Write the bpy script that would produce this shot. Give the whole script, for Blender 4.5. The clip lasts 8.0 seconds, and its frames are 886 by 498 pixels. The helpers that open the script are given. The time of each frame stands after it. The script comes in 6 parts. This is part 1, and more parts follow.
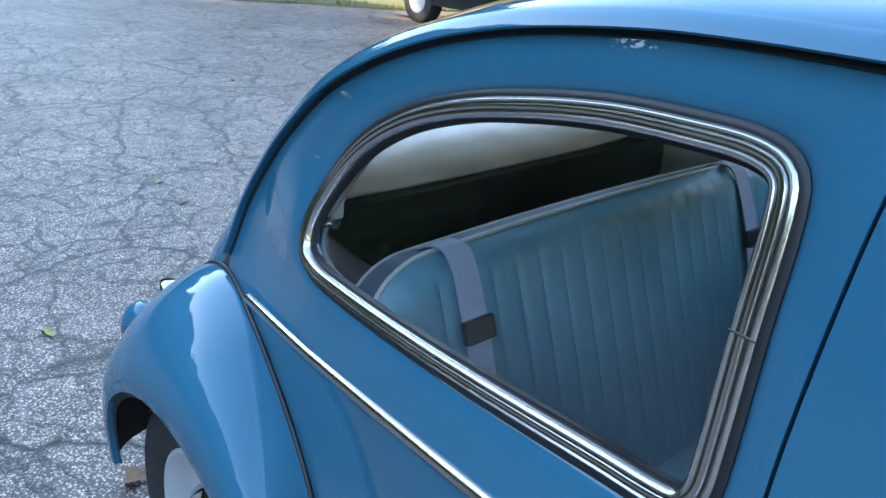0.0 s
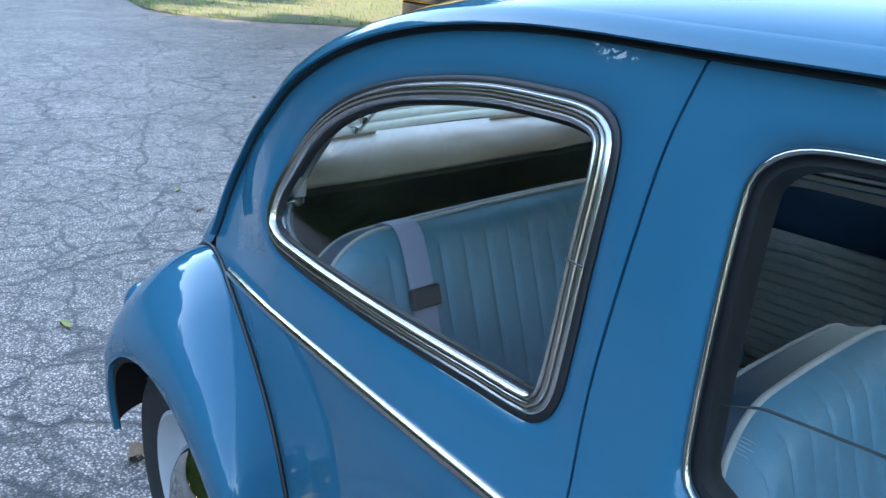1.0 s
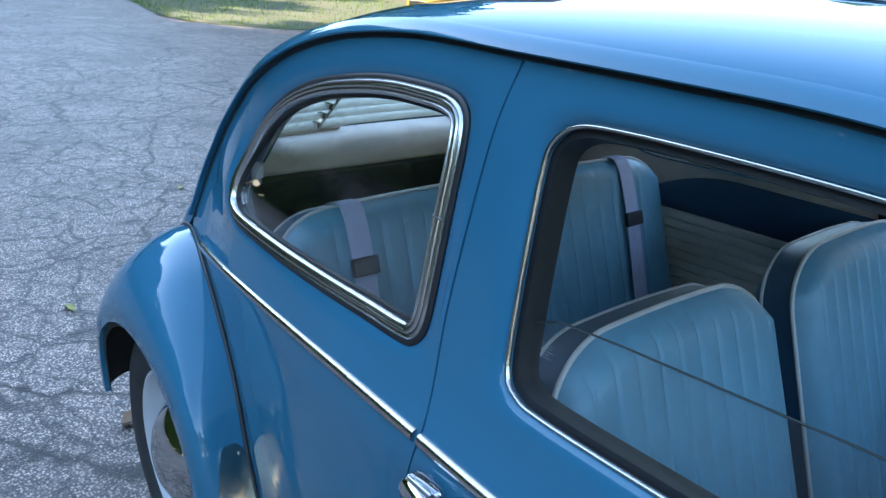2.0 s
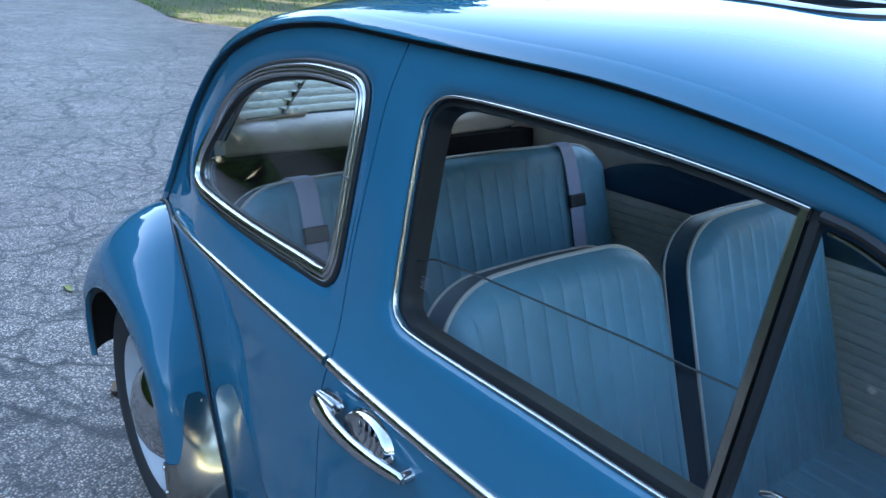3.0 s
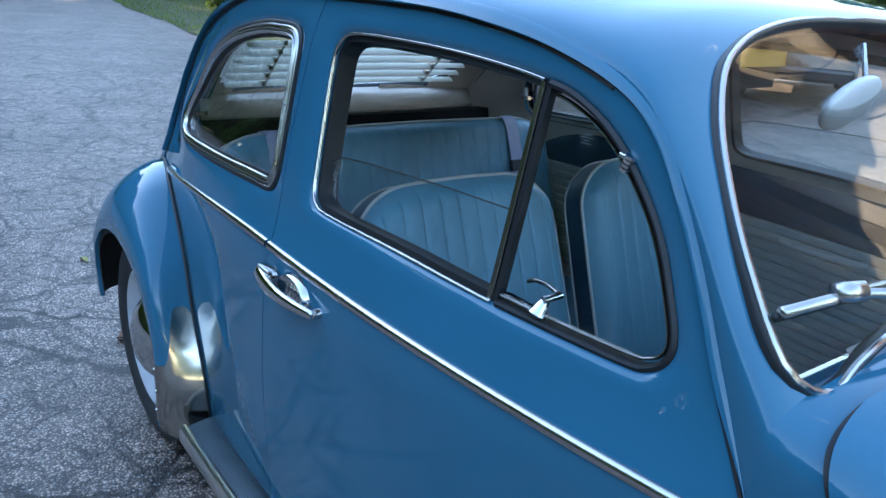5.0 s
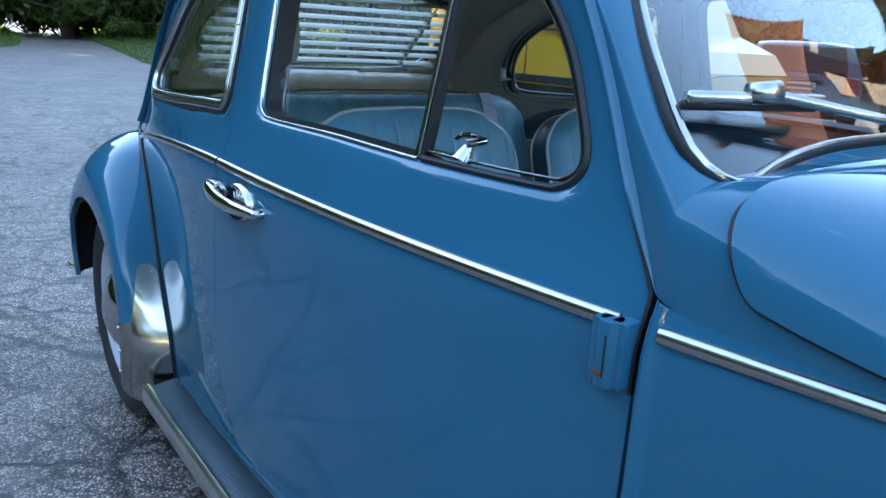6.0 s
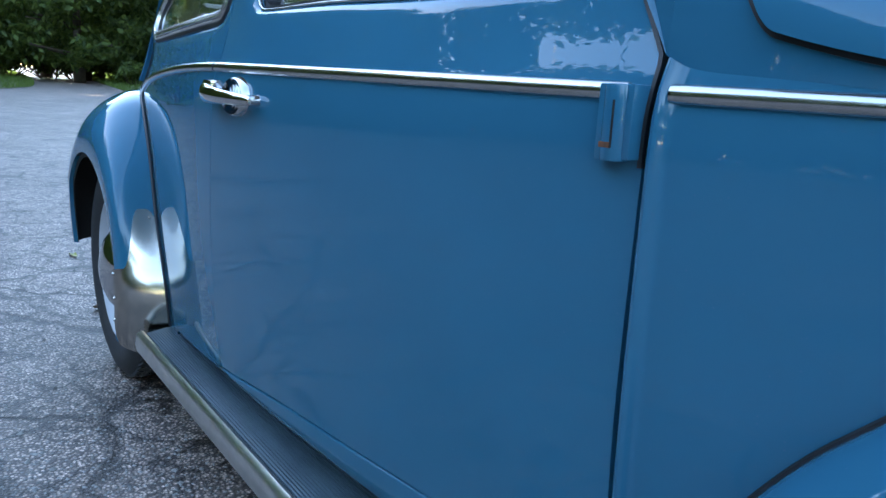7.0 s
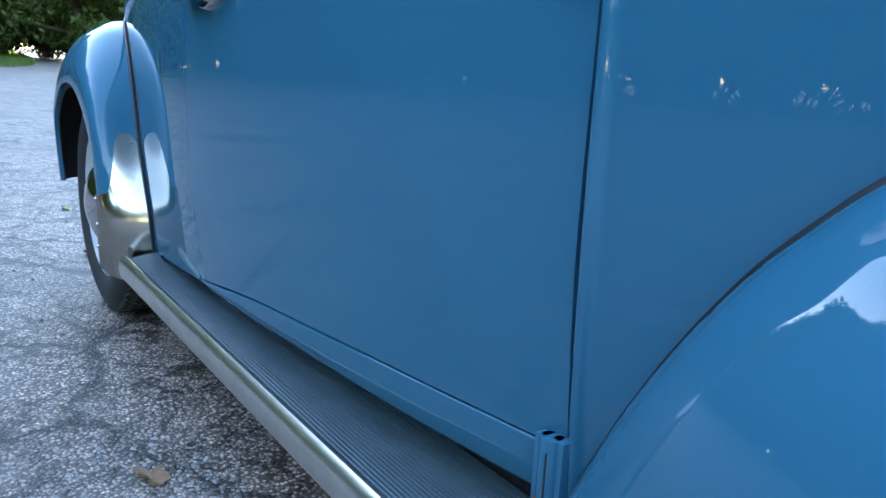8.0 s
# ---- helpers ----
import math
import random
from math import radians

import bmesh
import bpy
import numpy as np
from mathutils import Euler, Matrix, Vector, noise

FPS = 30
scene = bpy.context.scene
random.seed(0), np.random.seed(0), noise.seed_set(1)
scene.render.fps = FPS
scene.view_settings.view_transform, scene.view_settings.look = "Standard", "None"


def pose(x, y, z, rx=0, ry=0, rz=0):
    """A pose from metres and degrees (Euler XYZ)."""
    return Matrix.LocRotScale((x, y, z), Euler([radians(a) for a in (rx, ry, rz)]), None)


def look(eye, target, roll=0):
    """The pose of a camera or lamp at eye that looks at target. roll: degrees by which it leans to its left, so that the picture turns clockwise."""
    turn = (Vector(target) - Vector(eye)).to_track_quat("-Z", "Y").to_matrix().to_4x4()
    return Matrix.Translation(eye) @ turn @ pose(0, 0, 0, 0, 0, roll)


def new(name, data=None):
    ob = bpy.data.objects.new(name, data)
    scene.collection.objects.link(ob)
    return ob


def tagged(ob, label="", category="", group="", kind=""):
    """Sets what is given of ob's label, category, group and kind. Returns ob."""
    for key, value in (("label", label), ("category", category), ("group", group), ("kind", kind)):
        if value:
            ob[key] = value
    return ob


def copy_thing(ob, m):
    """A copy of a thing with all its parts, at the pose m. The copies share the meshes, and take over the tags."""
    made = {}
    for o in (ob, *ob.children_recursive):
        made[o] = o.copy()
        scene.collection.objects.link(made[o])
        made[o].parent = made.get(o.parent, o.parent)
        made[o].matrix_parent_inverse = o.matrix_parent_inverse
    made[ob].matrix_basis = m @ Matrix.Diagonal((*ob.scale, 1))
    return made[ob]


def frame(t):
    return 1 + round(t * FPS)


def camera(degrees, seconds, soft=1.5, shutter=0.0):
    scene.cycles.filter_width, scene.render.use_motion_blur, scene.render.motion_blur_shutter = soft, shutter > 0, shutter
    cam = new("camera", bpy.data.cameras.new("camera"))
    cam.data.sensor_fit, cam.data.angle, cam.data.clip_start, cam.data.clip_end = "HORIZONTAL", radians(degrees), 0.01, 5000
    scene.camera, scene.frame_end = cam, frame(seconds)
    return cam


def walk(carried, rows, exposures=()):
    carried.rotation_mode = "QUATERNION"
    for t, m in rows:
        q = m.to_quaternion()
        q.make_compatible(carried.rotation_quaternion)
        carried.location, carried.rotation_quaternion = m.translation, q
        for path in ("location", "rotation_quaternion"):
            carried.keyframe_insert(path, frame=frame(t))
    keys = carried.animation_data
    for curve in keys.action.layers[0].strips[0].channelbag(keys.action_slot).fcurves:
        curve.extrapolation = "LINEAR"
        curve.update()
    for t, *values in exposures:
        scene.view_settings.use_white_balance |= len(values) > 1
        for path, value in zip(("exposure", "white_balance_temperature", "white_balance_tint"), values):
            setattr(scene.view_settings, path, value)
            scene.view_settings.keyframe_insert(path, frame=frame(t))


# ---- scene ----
cam = camera(60.3, 8.0)
PATH = [
    (0, (-0.169, -1.180, 1.470), (-1.514, 0.079, 0.688), 3.7),
    (0.5, (-0.073, -1.178, 1.477), (-1.451, 0.058, 0.718), 3.4),
    (1, (0.046, -1.199, 1.469), (-1.359, 0.021, 0.735), 3.6),
    (2.3, (0.391, -1.223, 1.503), (-1.047, -0.032, 0.786), 3.8),
    (2.5, (0.445, -1.219, 1.498), (-0.997, -0.032, 0.783), 3.9),
    (3, (0.556, -1.223, 1.507), (-0.895, -0.047, 0.792), 3.8),
    (3.5, (0.647, -1.244, 1.518), (-0.812, -0.079, 0.802), 3.8),
    (4, (0.76, -1.29, 1.516), (-0.708, -0.131, 0.808), 4.1),
    (4.5, (0.892, -1.316, 1.507), (-0.589, -0.168, 0.807), 3.9),
    (5, (0.996, -1.295, 1.44), (-0.504, -0.152, 0.775), 3.8),
    (5.2, (1.045, -1.271, 1.398), (-0.464, -0.129, 0.752), 3.7),
    (6.3, (1.123, -1.223, 1.099), (-0.447, -0.082, 0.617), 3.1),
    (6.5, (1.129, -1.228, 1.044), (-0.448, -0.085, 0.589), 3.1),
    (7, (1.144, -1.216, 0.918), (-0.448, -0.078, 0.504), 3.1),
    (7.5, (1.151, -1.199, 0.828), (-0.443, -0.064, 0.414), 3.1),
    (8, (1.182, -1.178, 0.771), (-0.405, -0.052, 0.31), 2.9),
]
walk(cam, [(t, look(eye, target, roll)) for t, eye, target, roll in PATH],
     [(0, 3.74, 8200, 8), (3, 3.40, 7400, 8), (5, 3.32, 7400, 8), (6.5, 3.34, 7500, 8), (8, 3.90, 7900, 8)])

# ---- light ----
world = bpy.data.worlds.new("sky")
scene.world = world
world.use_nodes = True
wn, wl = world.node_tree.nodes, world.node_tree.links
wn.clear()
sky = wn.new("ShaderNodeTexSky")
sky.sky_type, sky.sun_disc = "NISHITA", False
SUN_ELEVATION, SUN_AZIMUTH = radians(22), radians(205)   # azimuth of the sun, anticlockwise from +x
sky.sun_elevation, sky.sun_rotation = SUN_ELEVATION, radians(90) - SUN_AZIMUTH
sky.air_density, sky.dust_density, sky.ozone_density = 1.0, 0.12, 2.8
sky.altitude = 300
# thin broken cloud
wco = wn.new("ShaderNodeTexCoord")
wmap = wn.new("ShaderNodeMapping")
wmap.inputs["Scale"].default_value = (2.2, 5.0, 6.0)
wmap.inputs["Rotation"].default_value = (0, 0, 0.5)
wnoise = wn.new("ShaderNodeTexNoise")
wnoise.inputs["Scale"].default_value, wnoise.inputs["Detail"].default_value = 2.2, 7
wnoise.inputs["Roughness"].default_value = 0.62
wramp = wn.new("ShaderNodeValToRGB")
wramp.color_ramp.elements[0].position, wramp.color_ramp.elements[1].position = 0.66, 0.92
wmix = wn.new("ShaderNodeMixRGB")
wmix.inputs["Color2"].default_value = (6.5, 6.4, 6.4, 1)
wbg = wn.new("ShaderNodeBackground")
wbg.inputs["Strength"].default_value = 0.15
wout = wn.new("ShaderNodeOutputWorld")
wl.new(wco.outputs["Generated"], wmap.inputs["Vector"])
wl.new(wmap.outputs["Vector"], wnoise.inputs["Vector"])
wl.new(wnoise.outputs["Fac"], wramp.inputs["Fac"])
wl.new(wramp.outputs["Color"], wmix.inputs["Fac"])
wl.new(sky.outputs["Color"], wmix.inputs["Color1"])
wl.new(wmix.outputs["Color"], wbg.inputs["Color"])
wl.new(wbg.outputs["Background"], wout.inputs["Surface"])
sun = new("sun", bpy.data.lights.new("sun", "SUN"))
sun.data.energy, sun.data.angle, sun.data.color = 2.5, radians(0.6), (1.0, 0.92, 0.80)
sun.rotation_euler = Vector((math.cos(SUN_AZIMUTH) * math.cos(SUN_ELEVATION), math.sin(SUN_AZIMUTH) * math.cos(SUN_ELEVATION), math.sin(SUN_ELEVATION))).to_track_quat("Z", "Y").to_euler()


# ---- materials ----
def mat(name, color, rough=0.5, metal=0.0, coat=0.0, spec=0.5, vary=0.0, scale=20.0, bump=0.0, bump_scale=200.0, color2=None, coat_rough=0.008, sheen=0.0):
    """A principled material with a two-scale colour variation and a fine relief."""
    m = bpy.data.materials.new(name)
    m.use_nodes = True
    n, l = m.node_tree.nodes, m.node_tree.links
    b = n["Principled BSDF"]
    b.inputs["Base Color"].default_value = (*color, 1)
    b.inputs["Roughness"].default_value, b.inputs["Metallic"].default_value = rough, metal
    b.inputs["Coat Weight"].default_value, b.inputs["Coat Roughness"].default_value = coat, coat_rough
    b.inputs["Specular IOR Level"].default_value = spec
    if sheen:
        b.inputs["Sheen Weight"].default_value = sheen
    co = n.new("ShaderNodeTexCoord")
    if vary > 0:
        big, fine = n.new("ShaderNodeTexNoise"), n.new("ShaderNodeTexNoise")
        big.inputs["Scale"].default_value, fine.inputs["Scale"].default_value = scale * 0.15, scale
        big.inputs["Detail"].default_value = fine.inputs["Detail"].default_value = 5
        add = n.new("ShaderNodeMath")
        add.operation = "ADD"
        ramp = n.new("ShaderNodeMapRange")
        ramp.inputs["From Min"].default_value, ramp.inputs["From Max"].default_value = 0.75, 1.25
        mix = n.new("ShaderNodeMixRGB")
        c2 = color2 or tuple(c * (1 - vary) for c in color)
        mix.inputs["Color1"].default_value, mix.inputs["Color2"].default_value = (*color, 1), (*c2, 1)
        for t in (big, fine):
            l.new(co.outputs["Object"], t.inputs["Vector"])
        l.new(big.outputs["Fac"], add.inputs[0])
        l.new(fine.outputs["Fac"], add.inputs[1])
        l.new(add.outputs["Value"], ramp.inputs["Value"])
        l.new(ramp.outputs["Result"], mix.inputs["Fac"])
        l.new(mix.outputs["Color"], b.inputs["Base Color"])
    if bump > 0:
        bn, bt = n.new("ShaderNodeBump"), n.new("ShaderNodeTexNoise")
        bt.inputs["Scale"].default_value, bt.inputs["Detail"].default_value = bump_scale, 4
        bn.inputs["Strength"].default_value, bn.inputs["Distance"].default_value = bump, 0.003
        l.new(co.outputs["Object"], bt.inputs["Vector"])
        l.new(bt.outputs["Fac"], bn.inputs["Height"])
        l.new(bn.outputs["Normal"], b.inputs["Normal"])
    return m


def glass_mat(name, tint, gloss=1.0):
    m = bpy.data.materials.new(name)
    m.use_nodes = True
    n, l = m.node_tree.nodes, m.node_tree.links
    n.clear()
    out, mix = n.new("ShaderNodeOutputMaterial"), n.new("ShaderNodeMixShader")
    clear, shine, lw = n.new("ShaderNodeBsdfTransparent"), n.new("ShaderNodeBsdfGlossy"), n.new("ShaderNodeLayerWeight")
    power, scale = n.new("ShaderNodeMath"), n.new("ShaderNodeMath")
    clear.inputs["Color"].default_value = (*tint, 1)
    shine.inputs["Roughness"].default_value = 0.0
    shine.inputs["Color"].default_value = (gloss, gloss, gloss, 1)
    lw.inputs["Blend"].default_value = 0.5
    power.operation, scale.operation = "POWER", "MULTIPLY_ADD"
    power.inputs[1].default_value, scale.inputs[1].default_value, scale.inputs[2].default_value = 4.0, 0.9, 0.03
    l.new(lw.outputs["Facing"], power.inputs[0])
    l.new(power.outputs["Value"], scale.inputs[0])
    l.new(scale.outputs["Value"], mix.inputs["Fac"])
    l.new(clear.outputs["BSDF"], mix.inputs[1])
    l.new(shine.outputs["BSDF"], mix.inputs[2])
    l.new(mix.outputs["Shader"], out.inputs["Surface"])
    return m


def leaf_free(name, a, b):
    """A matt material whose tone differs from piece to piece."""
    m = bpy.data.materials.new(name)
    m.use_nodes = True
    n, l = m.node_tree.nodes, m.node_tree.links
    geo, ramp = n.new("ShaderNodeNewGeometry"), n.new("ShaderNodeValToRGB")
    ramp.color_ramp.elements[0].color, ramp.color_ramp.elements[1].color = (*a, 1), (*b, 1)
    l.new(geo.outputs["Random Per Island"], ramp.inputs["Fac"])
    l.new(ramp.outputs["Color"], n["Principled BSDF"].inputs["Base Color"])
    n["Principled BSDF"].inputs["Roughness"].default_value = 0.8
    return m


PAINT = mat("blue_car_paint", (0.0160, 0.124, 0.202), 0.5, 0, 1.0, 0.0, vary=0.06, scale=6, coat_rough=0.004)
PAINT.node_tree.nodes["Principled BSDF"].inputs["Coat IOR"].default_value = 1.46


def painted_glints(m, amount, colour):
    """Scattered pale specks over a material's colour, painting in glints of mirrored asphalt."""
    n, l = m.node_tree.nodes, m.node_tree.links
    b = n["Principled BSDF"]
    base = b.inputs["Base Color"].links[0].from_socket
    co, cell = n.new("ShaderNodeTexCoord"), n.new("ShaderNodeTexVoronoi")
    cell.inputs["Scale"].default_value = 210.0
    l.new(co.outputs["Object"], cell.inputs["Vector"])
    near, pick, both, mix = n.new("ShaderNodeMapRange"), n.new("ShaderNodeMapRange"), n.new("ShaderNodeMath"), n.new("ShaderNodeMixRGB")
    for r, s, lo, hi, c, d in ((near, "Distance", 0.12, 0.30, 1.0, 0.0), (pick, "Color", 1.0 - amount, 1.0 - amount * 0.9, 0.0, 0.8)):
        for k, v in zip(("From Min", "From Max", "To Min", "To Max"), (lo, hi, c, d)):
            r.inputs[k].default_value = v
        l.new(cell.outputs[s], r.inputs["Value"])
    both.operation = "MULTIPLY"
    l.new(near.outputs["Result"], both.inputs[0])
    l.new(pick.outputs["Result"], both.inputs[1])
    l.new(both.outputs["Value"], mix.inputs["Fac"])
    l.new(base, mix.inputs["Color1"])
    mix.inputs["Color2"].default_value = (*colour, 1)
    l.new(mix.outputs["Color"], b.inputs["Base Color"])


# specks in the colour imitate gravel reflected in the bodywork
painted_glints(PAINT, 0.13, (0.03, 0.12, 0.20))
CHROME = mat("chrome", (0.5904, 0.5904, 0.5976), 0.06, 1.0)
ALU = mat("polished_aluminium", (0.5328, 0.5256, 0.5112), 0.21, 1.0, vary=0.08, scale=60)
GUARD_STEEL = mat("mirror_polished_steel", (0.46, 0.43, 0.39), 0.15, 1.0, vary=0.12, scale=25, bump=0.03, bump_scale=45)
STEEL = mat("polished_stainless_steel", (0.5184, 0.4896, 0.4536), 0.24, 1.0, vary=0.2, scale=25, bump=0.04, bump_scale=90)
BOARD_ALU = mat("worn_aluminium_strip", (0.74, 0.72, 0.68), 0.28, 1.0, vary=0.15, scale=40)
RUBBER = mat("black_rubber", (0.009, 0.010, 0.012), 0.5, vary=0.2, scale=80)
TYRE = mat("tyre_rubber", (0.022, 0.022, 0.023), 0.8, vary=0.4, scale=40, bump=0.3, bump_scale=150)
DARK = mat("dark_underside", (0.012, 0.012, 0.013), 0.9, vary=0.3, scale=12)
VINYL = mat("blue_grey_vinyl", (0.098, 0.256, 0.332), 0.38, vary=0.16, scale=30, bump=0.22, bump_scale=420)
VINYL_DARK = mat("navy_vinyl", (0.012, 0.060, 0.110), 0.5, vary=0.15, scale=30, bump=0.2, bump_scale=420)
PIPING = mat("off_white_piping", (0.4624, 0.4488, 0.4148), 0.5, vary=0.1, scale=60)
BEIGE = mat("ribbed_beige_vinyl", (0.52, 0.50, 0.45), 0.5, vary=0.12, scale=40, bump=0.2, bump_scale=400)
LINER = mat("headliner_cloth", (0.71, 0.60, 0.53), 0.95, vary=0.22, scale=9, bump=0.35, bump_scale=300)
CARPET = mat("charcoal_carpet", (0.018, 0.018, 0.02), 1.0, vary=0.4, scale=60, bump=0.6, bump_scale=500)
WEB = mat("lavender_seat_belt_webbing", (0.36, 0.3672, 0.4752), 0.7, vary=0.12, scale=50, bump=0.4, bump_scale=700)
PLASTIC = mat("black_plastic", (0.02, 0.02, 0.022), 0.4, vary=0.2, scale=50)
WHITE = mat("white_plastic", (0.5184, 0.5184, 0.504), 0.4, vary=0.06, scale=50)
RIM_PAINT = mat("silver_white_wheel_paint", (0.429, 0.442, 0.468), 0.35, vary=0.1, scale=20)
SLAT = mat("cream_blind_slat", (0.74, 0.69, 0.55), 0.45, vary=0.08, scale=30)
MAT_RUBBER = mat("blue_grey_ribbed_rubber", (0.062, 0.098, 0.118), 0.42, vary=0.25, scale=18, bump=0.1, bump_scale=300)
GLASS = glass_mat("window_glass", (0.94, 0.96, 0.96))
WS_GLASS = glass_mat("windscreen_glass", (0.94, 0.96, 0.965), 0.85)
PRINT = mat("white_print", (0.30, 0.33, 0.35), 0.6)
YELLOW = mat("yellow_van_paint", (0.64, 0.33, 0.032), 0.35, 0, 0.8, vary=0.05, scale=3)
LAMP_RED = mat("red_lamp_lens", (0.5, 0.02, 0.03), 0.15, coat=1.0)
NAVY_PAINT = mat("dark_car_paint", (0.012, 0.018, 0.03), 0.3, 0.2, 1.0, vary=0.1, scale=5)
BARK = mat("tree_bark", (0.075, 0.055, 0.04), 0.95, vary=0.5, scale=14, bump=0.8, bump_scale=40)
GLASS_EDGE = mat("dark_glass_edge", (0.008, 0.02, 0.02), 0.4)
WOOD = mat("weathered_barn_boards", (0.561, 0.4845, 0.391), 0.85, vary=0.6, scale=5, bump=0.6, bump_scale=60, color2=(0.306, 0.255, 0.2125))
nodes, links = WOOD.node_tree.nodes, WOOD.node_tree.links
info, span, tone = nodes.new("ShaderNodeObjectInfo"), nodes.new("ShaderNodeMapRange"), nodes.new("ShaderNodeMixRGB")
span.inputs["To Min"].default_value, span.inputs["To Max"].default_value = 0.45, 1.25
tone.blend_type = "MULTIPLY"
tone.inputs["Fac"].default_value = 1.0
links.new(info.outputs["Random"], span.inputs["Value"])
links.new(nodes["Principled BSDF"].inputs["Base Color"].links[0].from_socket, tone.inputs["Color1"])
links.new(span.outputs["Result"], tone.inputs["Color2"])
links.new(tone.outputs["Color"], nodes["Principled BSDF"].inputs["Base Color"])
BRICK = mat("red_brick", (0.182, 0.07, 0.0455), 0.85, vary=0.35, scale=12, bump=0.3, bump_scale=50)
STONE = leaf_free("gravel_stones", (0.08, 0.078, 0.075), (0.28, 0.27, 0.255))
TILE = mat("red_roof_tiles", (0.40, 0.145, 0.06), 0.8, vary=0.4, scale=10, bump=0.4, bump_scale=40)
DRY_LEAF = mat("dry_brown_leaf", (0.195, 0.104, 0.052), 0.7, vary=0.4, scale=60)
GREEN_LEAF = mat("fallen_yellow_leaf", (0.273, 0.26, 0.065), 0.6, vary=0.3, scale=60)
RUST = mat("rusty_metal", (0.16, 0.06, 0.025), 0.8, vary=0.5, scale=90)


def leaf_mat(name, a, b):
    m = bpy.data.materials.new(name)
    m.use_nodes = True
    n, l = m.node_tree.nodes, m.node_tree.links
    bs = n["Principled BSDF"]
    geo, ramp = n.new("ShaderNodeNewGeometry"), n.new("ShaderNodeValToRGB")
    ramp.color_ramp.elements[0].color, ramp.color_ramp.elements[1].color = (*a, 1), (*b, 1)
    l.new(geo.outputs["Random Per Island"], ramp.inputs["Fac"])
    l.new(ramp.outputs["Color"], bs.inputs["Base Color"])
    bs.inputs["Roughness"].default_value = 0.6
    tr, mix = n.new("ShaderNodeBsdfTranslucent"), n.new("ShaderNodeMixShader")
    l.new(ramp.outputs["Color"], tr.inputs["Color"])
    mix.inputs["Fac"].default_value = 0.48
    l.new(bs.outputs["BSDF"], mix.inputs[1])
    l.new(tr.outputs["BSDF"], mix.inputs[2])
    l.new(mix.outputs["Shader"], n["Material Output"].inputs["Surface"])
    return m


LEAF = leaf_mat("tree_leaves", (0.032, 0.066, 0.013), (0.115, 0.165, 0.030))
GRASS = leaf_mat("grass_blades", (0.055, 0.115, 0.016), (0.15, 0.22, 0.04))


